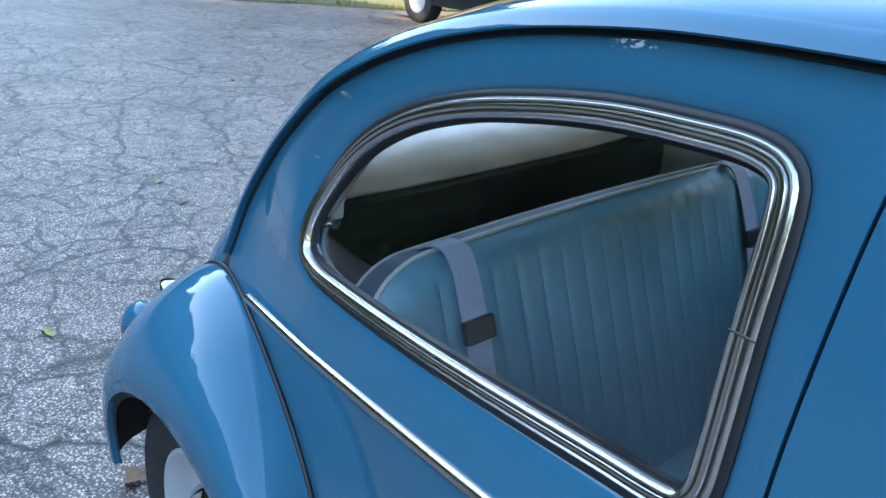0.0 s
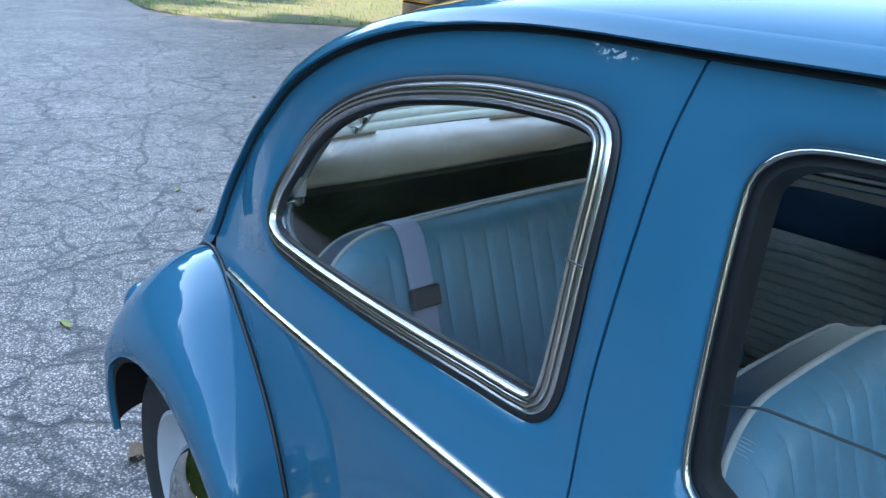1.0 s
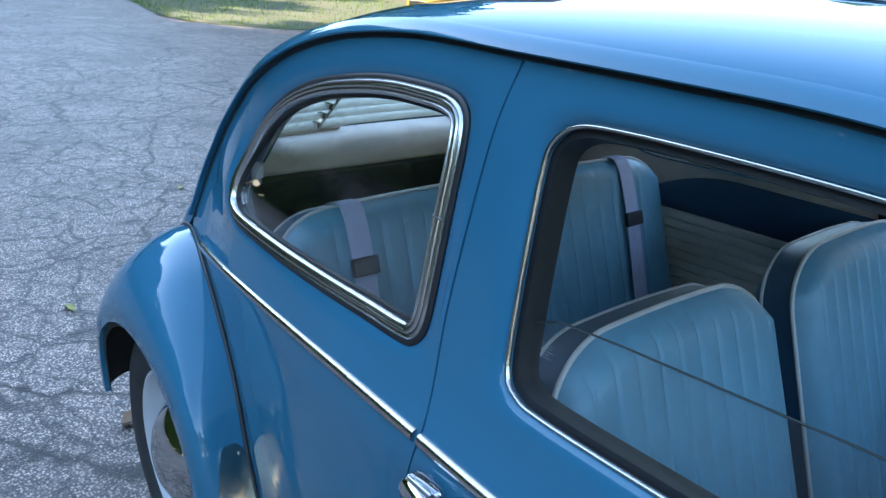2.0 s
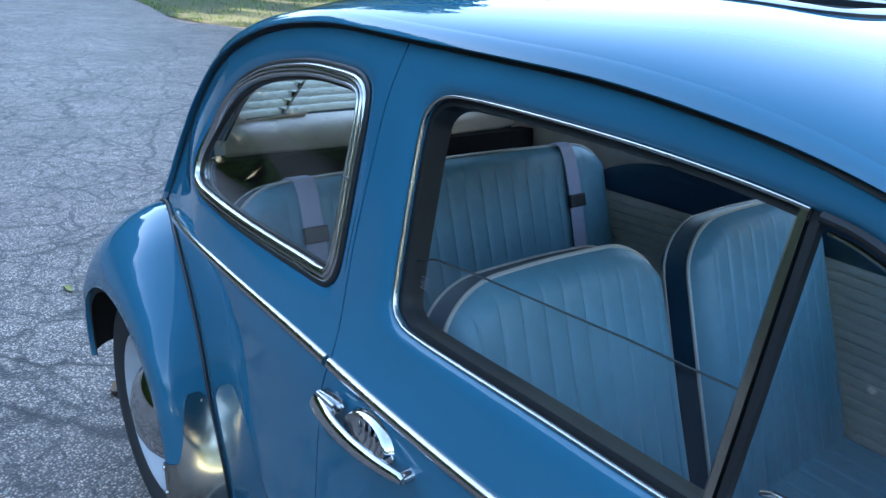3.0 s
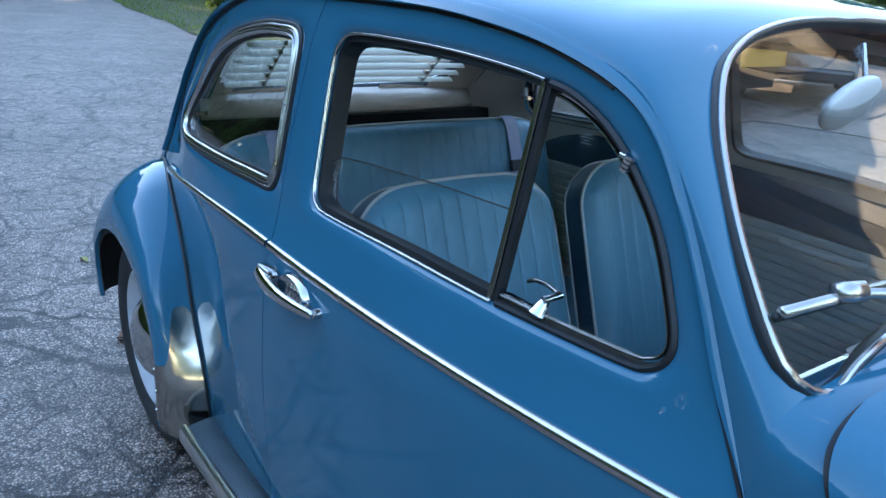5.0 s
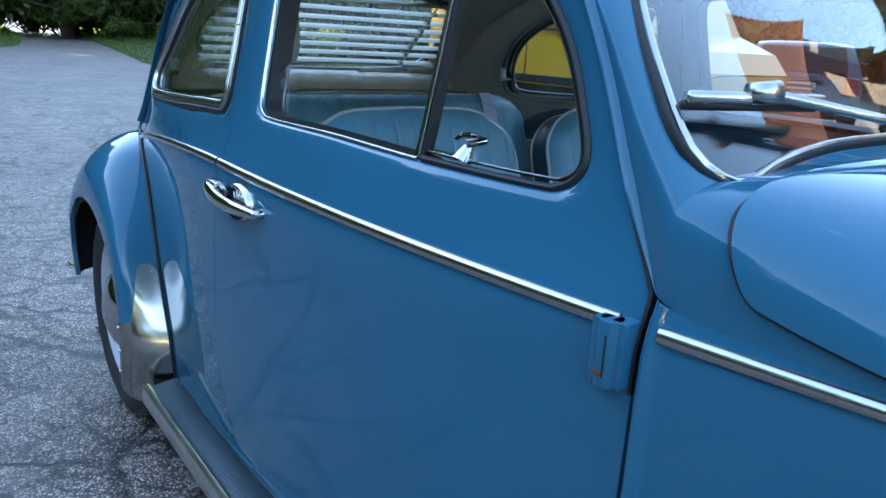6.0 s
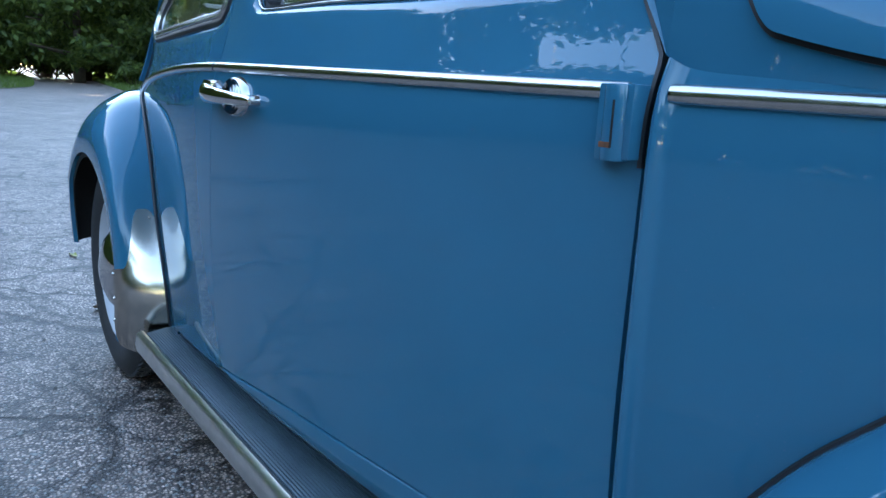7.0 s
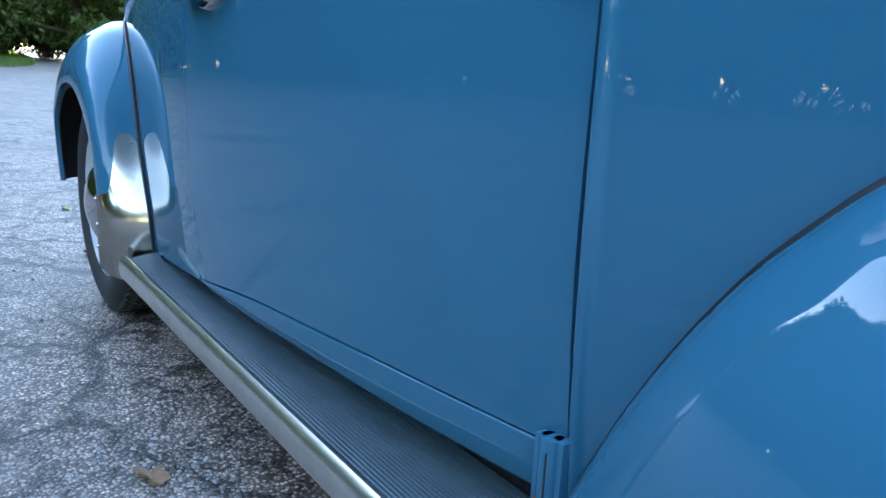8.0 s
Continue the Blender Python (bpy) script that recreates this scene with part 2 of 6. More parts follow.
def asphalt():
    """Worn grey asphalt: pale chips in dark binder, fine cracks, patchy dust."""
    m = bpy.data.materials.new("worn_asphalt")
    m.use_nodes = True
    n, l = m.node_tree.nodes, m.node_tree.links
    b = n["Principled BSDF"]
    co = n.new("ShaderNodeTexCoord")

    def tex(kind, scale, **kw):
        t = n.new(kind)
        t.inputs["Scale"].default_value = scale
        for k, v in kw.items():
            t.inputs[k].default_value = v
        l.new(co.outputs["Object"], t.inputs["Vector"])
        return t

    def maprange(sock, a, bb, c=0.0, d=1.0):
        r = n.new("ShaderNodeMapRange")
        for k, v in zip(("From Min", "From Max", "To Min", "To Max"), (a, bb, c, d)):
            r.inputs[k].default_value = v
        l.new(sock, r.inputs["Value"])
        return r.outputs["Result"]

    def mix(fac, c1, c2, mode="MIX"):
        x = n.new("ShaderNodeMixRGB")
        x.blend_type = mode
        for k, v in (("Fac", fac), ("Color1", c1), ("Color2", c2)):
            if isinstance(v, (float, int)):
                x.inputs[k].default_value = v
            elif isinstance(v, tuple):
                x.inputs[k].default_value = (*v, 1)
            else:
                l.new(v, x.inputs[k])
        return x.outputs["Color"]

    chips = tex("ShaderNodeTexVoronoi", 115.0)
    chips2 = tex("ShaderNodeTexVoronoi", 42.0)
    patches = tex("ShaderNodeTexNoise", 0.9, Detail=6.0, Roughness=0.65)
    dust = tex("ShaderNodeTexNoise", 6.0, Detail=8.0, Roughness=0.7)
    warp = tex("ShaderNodeTexNoise", 3.0, Detail=9.0, Roughness=0.66)
    base = mix(maprange(patches.outputs["Fac"], 0.35, 0.65), (0.36, 0.347, 0.34), (0.68, 0.653, 0.64))
    stones = mix(maprange(chips.outputs["Color"], 0.15, 0.9), mix(1.0, base, (0.36, 0.36, 0.37), "MULTIPLY"), mix(1.0, base, (1.65, 1.63, 1.60), "MULTIPLY"))
    col = mix(maprange(chips.outputs["Distance"], 0.30, 0.55), stones, mix(1.0, base, (0.16, 0.16, 0.17), "MULTIPLY"))
    big_chip = maprange(chips2.outputs["Distance"], 0.22, 0.30, 1.0, 0.0)
    pick = maprange(chips2.outputs["Color"], 0.84, 0.86)
    both = n.new("ShaderNodeMath")
    both.operation = "MULTIPLY"
    l.new(big_chip, both.inputs[0])
    l.new(pick, both.inputs[1])
    col = mix(both.outputs["Value"], col, (0.55, 0.53, 0.51))
    col = mix(maprange(dust.outputs["Fac"], 0.50, 0.78, 0.0, 0.35), col, (0.52, 0.505, 0.50))
    blotch = tex("ShaderNodeTexNoise", 17.0, Detail=4.0, Roughness=0.6)
    tone = maprange(blotch.outputs["Fac"], 0.30, 0.70, 0.66, 1.36)
    col = mix(1.0, col, tone, "MULTIPLY")
    # cracks along the cell borders of a warped pattern, at two sizes
    addv = n.new("ShaderNodeVectorMath")
    addv.operation = "MULTIPLY_ADD"
    addv.inputs[1].default_value = (0.35, 0.35, 0.0)
    l.new(warp.outputs["Color"], addv.inputs[0])
    l.new(co.outputs["Object"], addv.inputs[2])
    crack_h = None
    for sc, w in ((0.7, 0.013), (1.7, 0.021), (4.4, 0.036)):
        v = n.new("ShaderNodeTexVoronoi")
        v.feature = "DISTANCE_TO_EDGE"
        v.inputs["Scale"].default_value = sc
        l.new(addv.outputs["Vector"], v.inputs["Vector"])
        c = maprange(v.outputs["Distance"], 0.0, w, 1.0, 0.0)
        gate = n.new("ShaderNodeMath")
        gate.operation = "MULTIPLY"
        l.new(c, gate.inputs[0])
        l.new(maprange(warp.outputs["Fac"], 0.28, 0.40), gate.inputs[1])
        col = mix(gate.outputs["Value"], col, (0.012, 0.011, 0.011))
        crack_h = gate.outputs["Value"] if crack_h is None else crack_h
    l.new(mix(1.0, col, (0.735, 0.572, 0.485), "MULTIPLY"), b.inputs["Base Color"])
    b.inputs["Roughness"].default_value = 0.5
    bump, hgt = n.new("ShaderNodeBump"), n.new("ShaderNodeMath")
    hgt.operation = "SUBTRACT"
    l.new(chips.outputs["Distance"], hgt.inputs[0])
    l.new(crack_h, hgt.inputs[1])
    bump.inputs["Strength"].default_value, bump.inputs["Distance"].default_value = 0.65, 0.005
    l.new(hgt.outputs["Value"], bump.inputs["Height"])
    l.new(bump.outputs["Normal"], b.inputs["Normal"])
    return m


ASPHALT = asphalt()
SOIL = mat("grassy_soil", (0.0525, 0.0735, 0.021), 0.95, vary=0.5, scale=6, bump=0.8, bump_scale=60, color2=(0.07, 0.0595, 0.0315))


# ---- mesh helpers ----
def link(name, verts, faces, material, parent=None, label="", smooth=True, flip=False):
    """One mesh object; flip mirrors it to the other side of the car."""
    verts = [tuple(float(c) for c in v) for v in verts]
    if flip:
        verts = [(x, -y, z) for x, y, z in verts]
        faces = [tuple(reversed(f)) for f in faces]
    me = bpy.data.meshes.new(name)
    me.from_pydata(verts, [], [tuple(int(i) for i in f) for f in faces])
    me.materials.append(material)
    me.update()
    if smooth:
        me.polygons.foreach_set("use_smooth", [True] * len(me.polygons))
        me.set_sharp_from_angle(angle=radians(42))
    ob = new(name, me)
    if parent is not None:
        ob.parent = parent
    if label:
        ob["label"] = label
    return ob


def part(name, bm, material, parent, label="", smooth=False, bevel=0.0):
    """Links a bmesh as one mesh object under a thing or a part."""
    if bevel:
        edges = [e for e in bm.edges if len(e.link_faces) == 2 and e.calc_face_angle(0) > 0.6]
        bmesh.ops.bevel(bm, geom=edges, offset=bevel, segments=2, affect="EDGES", profile=0.6)
    bmesh.ops.recalc_face_normals(bm, faces=bm.faces)
    me = bpy.data.meshes.new(name)
    bm.to_mesh(me)
    bm.free()
    if smooth:
        me.polygons.foreach_set("use_smooth", [True] * len(me.polygons))
    me.materials.append(material)
    ob = new(name, me)
    if parent is not None:
        ob.parent = parent
    if label:
        ob["label"] = label
    return ob


def box(bm, x0, x1, y0, y1, z0, z1):
    m = Matrix.Translation(((x0 + x1) / 2, (y0 + y1) / 2, (z0 + z1) / 2)) @ Matrix.Diagonal((x1 - x0, y1 - y0, z1 - z0, 1))
    bmesh.ops.create_cube(bm, size=1, matrix=m)
    return bm


def rod(bm, a, b, r0, r1=None, seg=12):
    a, b = Vector(a), Vector(b)
    m = Matrix.Translation((a + b) / 2) @ (b - a).to_track_quat("Z", "Y").to_matrix().to_4x4()
    bmesh.ops.create_cone(bm, cap_ends=True, segments=seg, radius1=r0, radius2=r0 if r1 is None else r1, depth=(b - a).length, matrix=m)
    return bm


def smooth_curve(pts, n, closed=False):
    """Catmull-Rom through the points, resampled evenly."""
    p = np.array(pts, float)
    k = len(p)
    segs = k if closed else k - 1
    out = []
    for i in range(segs):
        if closed:
            a, b, c, d = p[(i - 1) % k], p[i], p[(i + 1) % k], p[(i + 2) % k]
        else:
            b, c = p[i], p[i + 1]
            a = p[i - 1] if i > 0 else 2 * b - c
            d = p[i + 2] if i + 2 < k else 2 * c - b
        for t in np.linspace(0, 1, 24, endpoint=False):
            out.append(0.5 * (2 * b + (c - a) * t + (2 * a - 5 * b + 4 * c - d) * t * t + (3 * b - a - 3 * c + d) * t ** 3))
    out.append(p[0] if closed else p[-1])
    return resample(out, n, closed)


def resample(pts, n, closed=False):
    """Evenly spaced points along a polyline; a closed one repeats its first point in pts."""
    p = np.array(pts, float)
    s = np.concatenate([[0], np.cumsum(np.linalg.norm(np.diff(p, axis=0), axis=1))])
    q = np.linspace(0, s[-1], n, endpoint=not closed)
    return np.stack([np.interp(q, s, p[:, c]) for c in range(p.shape[1])], 1)


def grid_faces(n, m, wrap_u=False, wrap_v=False, base=0):
    f = []
    for i in range(n if wrap_u else n - 1):
        for j in range(m if wrap_v else m - 1):
            a, b = base + i * m + j, base + i * m + (j + 1) % m
            c, d = base + ((i + 1) % n) * m + (j + 1) % m, base + ((i + 1) % n) * m + j
            f.append((a, b, c, d))
    return f


def sweep(path, normals, profile, closed=False, cap=True):
    """A profile of (across, out) pairs carried along a path; across points to the left of the way, seen from outside."""
    p, nn = np.array(path, float), np.array(normals, float)
    if closed:
        t = np.roll(p, -1, 0) - np.roll(p, 1, 0)
    else:
        t = np.gradient(p, axis=0)
    t /= np.linalg.norm(t, axis=1)[:, None]
    b = np.cross(nn, t)
    b /= np.linalg.norm(b, axis=1)[:, None]
    nn = np.cross(t, b)
    v = [p[i] + b[i] * q[0] + nn[i] * q[1] for i in range(len(p)) for q in profile]
    m = len(profile)
    f = [tuple(reversed(q)) for q in grid_faces(len(p), m, closed, True)]
    if cap and not closed:
        f += [tuple(range(m)), tuple(reversed(range((len(p) - 1) * m, len(p) * m)))]
    return v, f


def half_round(w, h, n=8, base=-0.002):
    """A domed moulding of width w and height h."""
    return [(w / 2, base)] + [(w / 2 * math.cos(a), h * math.sin(a)) for a in np.linspace(0, math.pi, n)] + [(-w / 2, base)]


def ring(r, n=10):
    return [(r * math.cos(a), r * math.sin(a)) for a in np.linspace(0, 2 * math.pi, n, endpoint=False)]


# ---- the car's body form (car axes: x forward, right-hand side at negative y) ----
def half_width(x):
    return 0.697 - 0.097 * (x + 0.2) ** 2


def belt_z(x):
    return 0.893 - 0.0105 * (x + 0.3) if x > -0.3 else 0.893 - 0.07 * ((x + 0.3) / 0.9) ** 2


def side(x, z):
    """y of the right flank."""
    foot = 0.885 - 0.06 * max(0.0, min(1.0, (-x - 0.95) / 0.25))
    w, k = half_width(x), (z - foot) / 0.014
    dz = 0.014 * (math.log1p(math.exp(k)) if k < 30 else k)
    w -= 0.018 * (1 - math.exp(-dz / 0.04)) + 0.215 * dz
    w += 0.02 * max(0.0, min(1.0, (-x - 0.45) / 0.5)) * math.exp(-((z - 1.0) / 0.075) ** 2) * max(0.0, min(1.0, (1.22 + x) / 0.17))
    if z > 1.23:
        w -= 0.75 * (z - 1.23) ** 2
    if z < 0.7:
        w -= 0.10 * (0.7 - z) ** 2
    return -w


def flank(x, z, out=0.0):
    n = flank_normal(x, z)
    return np.array((x, side(x, z), z)) + n * out


def flank_normal(x, z):
    e = 0.004
    n = np.array(((side(x + e, z) - side(x - e, z)) / (2 * e), -1.0, (side(x, z + e) - side(x, z - e)) / (2 * e)))
    return n / np.linalg.norm(n)


# drip rail on the right flank, from the foot of the windscreen pillar to its rear end
RAIL = [(0.641, 0.917), (0.587, 0.999), (0.526, 1.109), (0.473, 1.191), (0.429, 1.242), (0.374, 1.277), (0.284, 1.306), (0.183, 1.325), (0.04, 1.339),
        (-0.12, 1.342), (-0.30, 1.342), (-0.44, 1.342), (-0.544, 1.337), (-0.68, 1.32), (-0.81, 1.290), (-0.936, 1.244), (-1.065, 1.176), (-1.20, 1.062), (-1.288, 0.95), (-1.322, 0.848)]
DOOR_REAR = [(-0.302, 1.338), (-0.316, 1.24), (-0.32, 1.05), (-0.306, 0.93), (-0.303, 0.893), (-0.317, 0.80), (-0.330, 0.60), (-0.326, 0.42), (-0.312, 0.315)]
DOOR_FRONT = [(0.641, 0.917), (0.644, 0.88), (0.642, 0.68), (0.641, 0.55), (0.644, 0.374)]
DOOR_BOTTOM = [(-0.312, 0.315), (-0.25, 0.322), (-0.027, 0.350), (0.247, 0.366), (0.43, 0.371), (0.644, 0.374)]
FENDER_BEAD = [(-0.788, 0.165), (-0.795, 0.26), (-0.802, 0.364), (-0.872, 0.516), (-0.915, 0.615), (-0.969, 0.688), (-1.056, 0.756), (-1.158, 0.806), (-1.30, 0.826),
               (-1.42, 0.79), (-1.53, 0.70), (-1.60, 0.56), (-1.635, 0.42), (-1.645, 0.33)]
QUARTER_GLASS = [(-1.012, 0.995), (-1.008, 1.045), (-0.975, 1.105), (-0.92, 1.16), (-0.84, 1.207), (-0.741, 1.242), (-0.64, 1.264), (-0.55, 1.277), (-0.47, 1.281), (-0.41, 1.28),
                 (-0.378, 1.267), (-0.366, 1.235), (-0.362, 1.14), (-0.357, 1.05), (-0.357, 1.01), (-0.368, 0.988), (-0.395, 0.978), (-0.50, 0.973), (-0.70, 0.963), (-0.86, 0.957), (-0.95, 0.957), (-0.995, 0.968)]
DOOR_GLASS = [(-0.213, 1.015), (-0.222, 1.06), (-0.232, 1.15), (-0.238, 1.23), (-0.234, 1.262), (-0.208, 1.283), (-0.15, 1.289), (-0.03, 1.290), (0.09, 1.287), (0.19, 1.280), (0.262, 1.271),
              (0.305, 1.262), (0.36, 1.237), (0.412, 1.197), (0.465, 1.138), (0.503, 1.071), (0.520, 1.03), (0.517, 1.006), (0.498, 0.991), (0.46, 0.986), (0.27, 0.987), (0.06, 0.992), (-0.15, 0.991), (-0.195, 0.998)]

car = new("car")
car.scale = (1.045, 1.045, 1.045)
tagged(car, "glossy blue vintage two-door car parked on worn asphalt", "car")


def panel(name, outline, hole, centre, material, parent, flip, label="", n=220, lip=0.014, gap=0.0018, inner=False, gap_edge=None):
    """A flank panel between its outline and a window opening, with a rolled edge round the opening."""
    cx, cz = centre
    o = resample(list(outline) + [outline[0]], n, True)
    h = np.array(hole)
    ha = np.arctan2(h[:, 1] - cz, h[:, 0] - cx)
    hr = np.hypot(h[:, 1] - cz, h[:, 0] - cx)
    order = np.argsort(ha)
    ha, hr = ha[order], hr[order]
    ha, hr = np.concatenate([ha - 2 * np.pi, ha, ha + 2 * np.pi]), np.tile(hr, 3)
    steps = [0.0, 0.005, 0.011, 0.018, 0.027, 0.038]
    rows = []
    for x, z in o:
        a, r = math.atan2(z - cz, x - cx), math.hypot(z - cz, x - cx)
        r0, r1 = float(np.interp(a, ha, hr)), r - gap
        col = []
        span = r1 - r0
        near = [min(s, span * 0.8 * s / 0.038) for s in steps]
        rs = [(r0 + s, s) for s in near] + [(r0 + near[-1] + (span - near[-1]) * k / 16, 1.0) for k in range(1, 17)]
        for rr, s in rs:
            px, pz = cx + rr * math.cos(a), cz + rr * math.sin(a)
            q = min(1.0, s / 0.038)
            depth = lip * (1 - (1 - (1 - q) ** 2) ** 0.5) if q < 1 else 0.0
            p = flank(px, pz, -depth - (0.035 if inner else 0.0))
            col.append(p)
        if not inner:
            px, pz = cx + r1 * math.cos(a), cz + r1 * math.sin(a)
            col.append(flank(px, pz, -0.004))
            col.append(flank(px, pz, -0.018))
            first = cx + r0 * math.cos(a), cz + r0 * math.sin(a)
            col.insert(0, flank(*first, -lip - 0.03))
        rows.append(col)
    m = len(rows[0])
    f = grid_faces(n, m, True, False)
    if inner:
        f = [tuple(reversed(q)) for q in f]
    return link(name, [p for c in rows for p in c], f, material, parent, label, flip=flip)


def mould(name, line, width, height, material, parent, flip, label="", closed=False, out=0.0, profile=None):
    """A moulding that follows a line of (x, z) on the flank."""
    pr = profile or half_round(width, height)
    v, f = sweep([flank(x, z, out) for x, z in line], [flank_normal(x, z) for x, z in line], pr, closed)
    return link(name, v, f, material, parent, label, flip=flip)


def inset_loop(loop, d):
    """A closed loop of (x, z) moved inwards by d."""
    p = np.array(loop)
    t = np.roll(p, -1, 0) - np.roll(p, 1, 0)
    t /= np.linalg.norm(t, axis=1)[:, None]
    nrm = np.stack([t[:, 1], -t[:, 0]], 1)
    area = 0.5 * np.sum(p[:, 0] * np.roll(p[:, 1], -1) - np.roll(p[:, 0], -1) * p[:, 1])
    return p + nrm * (d if area < 0 else -d)


def pane(name, loop, material, parent, flip, depth=0.018, thick=0.004, label=""):
    """A glass slab bounded by a loop on the flank, set in by depth."""
    p = np.array(loop)
    c = p.mean(0)
    k, rings = len(p), 7
    verts, faces = [], []
    for side_no in (0, 1):
        base = len(verts)
        for r in range(rings):
            w = 1 - r / rings
            for q in p:
                xz = c + (q - c) * w
                verts.append(flank(xz[0], xz[1], -depth - side_no * thick))
        verts.append(flank(c[0], c[1], -depth - side_no * thick))
        ff = grid_faces(rings, k, False, True, base) + [(base + (rings - 1) * k + i, base + (rings - 1) * k + (i + 1) % k, base + rings * k) for i in range(k)]
        faces += ff if side_no else [tuple(reversed(q)) for q in ff]
    ob = link(name, verts, faces, material, parent, label, flip=flip)
    ob.visible_shadow = False
    return ob


rail = smooth_curve(RAIL, 200)
door_rear, door_front, door_bottom = smooth_curve(DOOR_REAR, 60), smooth_curve(DOOR_FRONT, 50), smooth_curve(DOOR_BOTTOM, 50)
bead = smooth_curve(FENDER_BEAD, 120)
quarter_loop, door_loop = smooth_curve(QUARTER_GLASS, 160, True), smooth_curve(DOOR_GLASS, 200, True)
k_top = int(np.argmin(np.abs(rail[:, 0] + 0.303)))
DOOR_OUTLINE = [tuple(p) for p in rail[:k_top]] + [tuple(p) for p in door_rear] + [tuple(p) for p in door_bottom[1:]] + [tuple(p) for p in door_front[::-1][1:-1]]
k_bead = int(np.argmin(np.abs(bead[:, 0] + 1.30)))
QUARTER_OUTLINE = [tuple(p) for p in rail[k_top:]] + [tuple(p) for p in bead[:k_bead + 1][::-1]] + [(-0.70, 0.270), (-0.50, 0.290), (-0.325, 0.306)] + [tuple(p) for p in door_rear[::-1][:-1]]
B_POST = 0.256


def flank_side(flip):
    """Door, quarter panel, sill, mouldings and glass of one side."""
    # quarter panel with its window
    quarter = panel("quarter_panel", QUARTER_OUTLINE, quarter_loop, (-0.62, 1.10), PAINT, car, flip)
    panel("quarter_lining", [p for p in QUARTER_OUTLINE if p[1] > 0.5 and p[0] > -1.25] + [(-0.35, 0.5)], inset_loop(quarter_loop, 0.012), (-0.62, 1.10), LINER, car, flip, "grey-beige cloth lining", inner=True, lip=0.0, gap=0.0)
    mould("window_seal", quarter_loop, 0, 0, RUBBER, quarter, flip, "black rubber seal", True, -0.006, [(-0.0065, -0.016), (-0.006, 0.002), (-0.003, 0.0045), (0.003, 0.0045), (0.006, 0.002), (0.0065, -0.016)])
    ridge = [(-0.0115, -0.010), (-0.0115, 0.004), (-0.0095, 0.0068), (-0.0070, 0.0075), (-0.0056, 0.0062), (-0.0048, 0.0030), (-0.0040, 0.0030), (-0.0032, 0.0066), (-0.0012, 0.0078), (0.0012, 0.0074), (0.0026, 0.0056),
             (0.0032, 0.0026), (0.0040, 0.0026), (0.0046, 0.0052), (0.0066, 0.0062), (0.0088, 0.0048), (0.0110, 0.0010), (0.0112, -0.008), (0.0, -0.012)]
    mould("window_frame", inset_loop(quarter_loop, 0.011), 0, 0, ALU, quarter, flip, "bright polished metal frame with three ridges", True, -0.005, ridge)
    mould("inner_seal", inset_loop(quarter_loop, 0.0235), 0, 0, RUBBER, quarter, flip, "", True, -0.012, [(-0.0025, -0.006), (-0.0025, 0.004), (0.0025, 0.004), (0.0025, -0.006)])
    pane("glass", inset_loop(quarter_loop, 0.022), GLASS, quarter, flip, 0.013)
    mould("frame_seam", resample([(-0.362, 1.1395), (-0.384, 1.1405)], 4), 0.0016, 0.001, PLASTIC, quarter, flip, "", False, 0.0030)
    # window catch
    bm = bmesh.new()
    ky = side(-1.0, 1.03) + 0.045
    rod(bm, (-1.0, ky, 1.02), (-1.0, ky, 1.045), 0.011, 0.012, 16)
    rod(bm, (-1.0, ky, 1.045), (-1.0, ky, 1.051), 0.014, 0.012, 16)
    catch = link_bm("window_catch", bm, WHITE, quarter, flip, "white knob of the hinged window's catch")
    bm = bmesh.new()
    rod(bm, (-1.0, ky, 1.018), (-0.995, ky - 0.03, 1.012), 0.006, 0.005)
    rod(bm, (-0.985, ky - 0.01, 1.014), (-1.012, ky - 0.012, 1.008), 0.007, 0.005)
    rod(bm, (-1.0, ky, 1.008), (-1.0, ky, 1.022), 0.009, 0.009, 14)
    link_bm("catch_arm", bm, CHROME, quarter, flip)
    # door
    door = panel("door", DOOR_OUTLINE, door_loop, (0.13, 1.13), PAINT, car, flip, n=320)
    panel("door_frame_inside", [p for p in DOOR_OUTLINE if p[1] > 0.90] + [(-0.30, 0.90), (0.0, 0.90), (0.3, 0.90), (0.63, 0.90)], inset_loop(door_loop, -0.006), (0.13, 1.13), LINER, door, flip, inner=True, lip=0.0, gap=0.01)
    rear_part = order_open([tuple(p) for p in door_loop], lambda p: p[0] < 0.265)
    mould("chrome_bead", rear_part, 0.0055, 0.0042, ALU, door, flip, "thin bright window bead", False, -0.010)
    fore_part = order_open([tuple(p) for p in door_loop], lambda p: p[0] >= 0.262)
    mould("vent_seal", fore_part, 0, 0, RUBBER, door, flip, "thick black rubber seal", False, -0.012, [(0.003, -0.02), (0.003, 0.004), (-0.002, 0.007), (-0.005, 0.006), (-0.007, 0.0), (-0.007, -0.02)])
    mould("channel", [tuple(q) for q in inset_open(rear_part, 0.006)], 0, 0, RUBBER, door, flip, "black felt channel", False, -0.020, [(-0.004, -0.030), (-0.004, 0.004), (0.005, 0.004), (0.005, -0.030)])
    # half-lowered glass
    low = [(-0.222, 0.985), (-0.228, 1.05), (-0.215, 1.072), (-0.18, 1.086), (-0.10, 1.093), (0.0, 1.098), (0.12, 1.103), (0.25, 1.104), (0.25, 1.03), (0.25, 0.985), (0.1, 0.985), (-0.1, 0.985)]
    pane("lowered_glass", resample(low + [low[0]], 80, True), GLASS, door, flip, 0.03)
    edge = resample(low[1:8], 60)
    mould("glass_edge", edge, 0, 0, GLASS_EDGE, door, flip, "dark upper edge of the lowered glass", False, -0.032, ring(0.0013, 8))
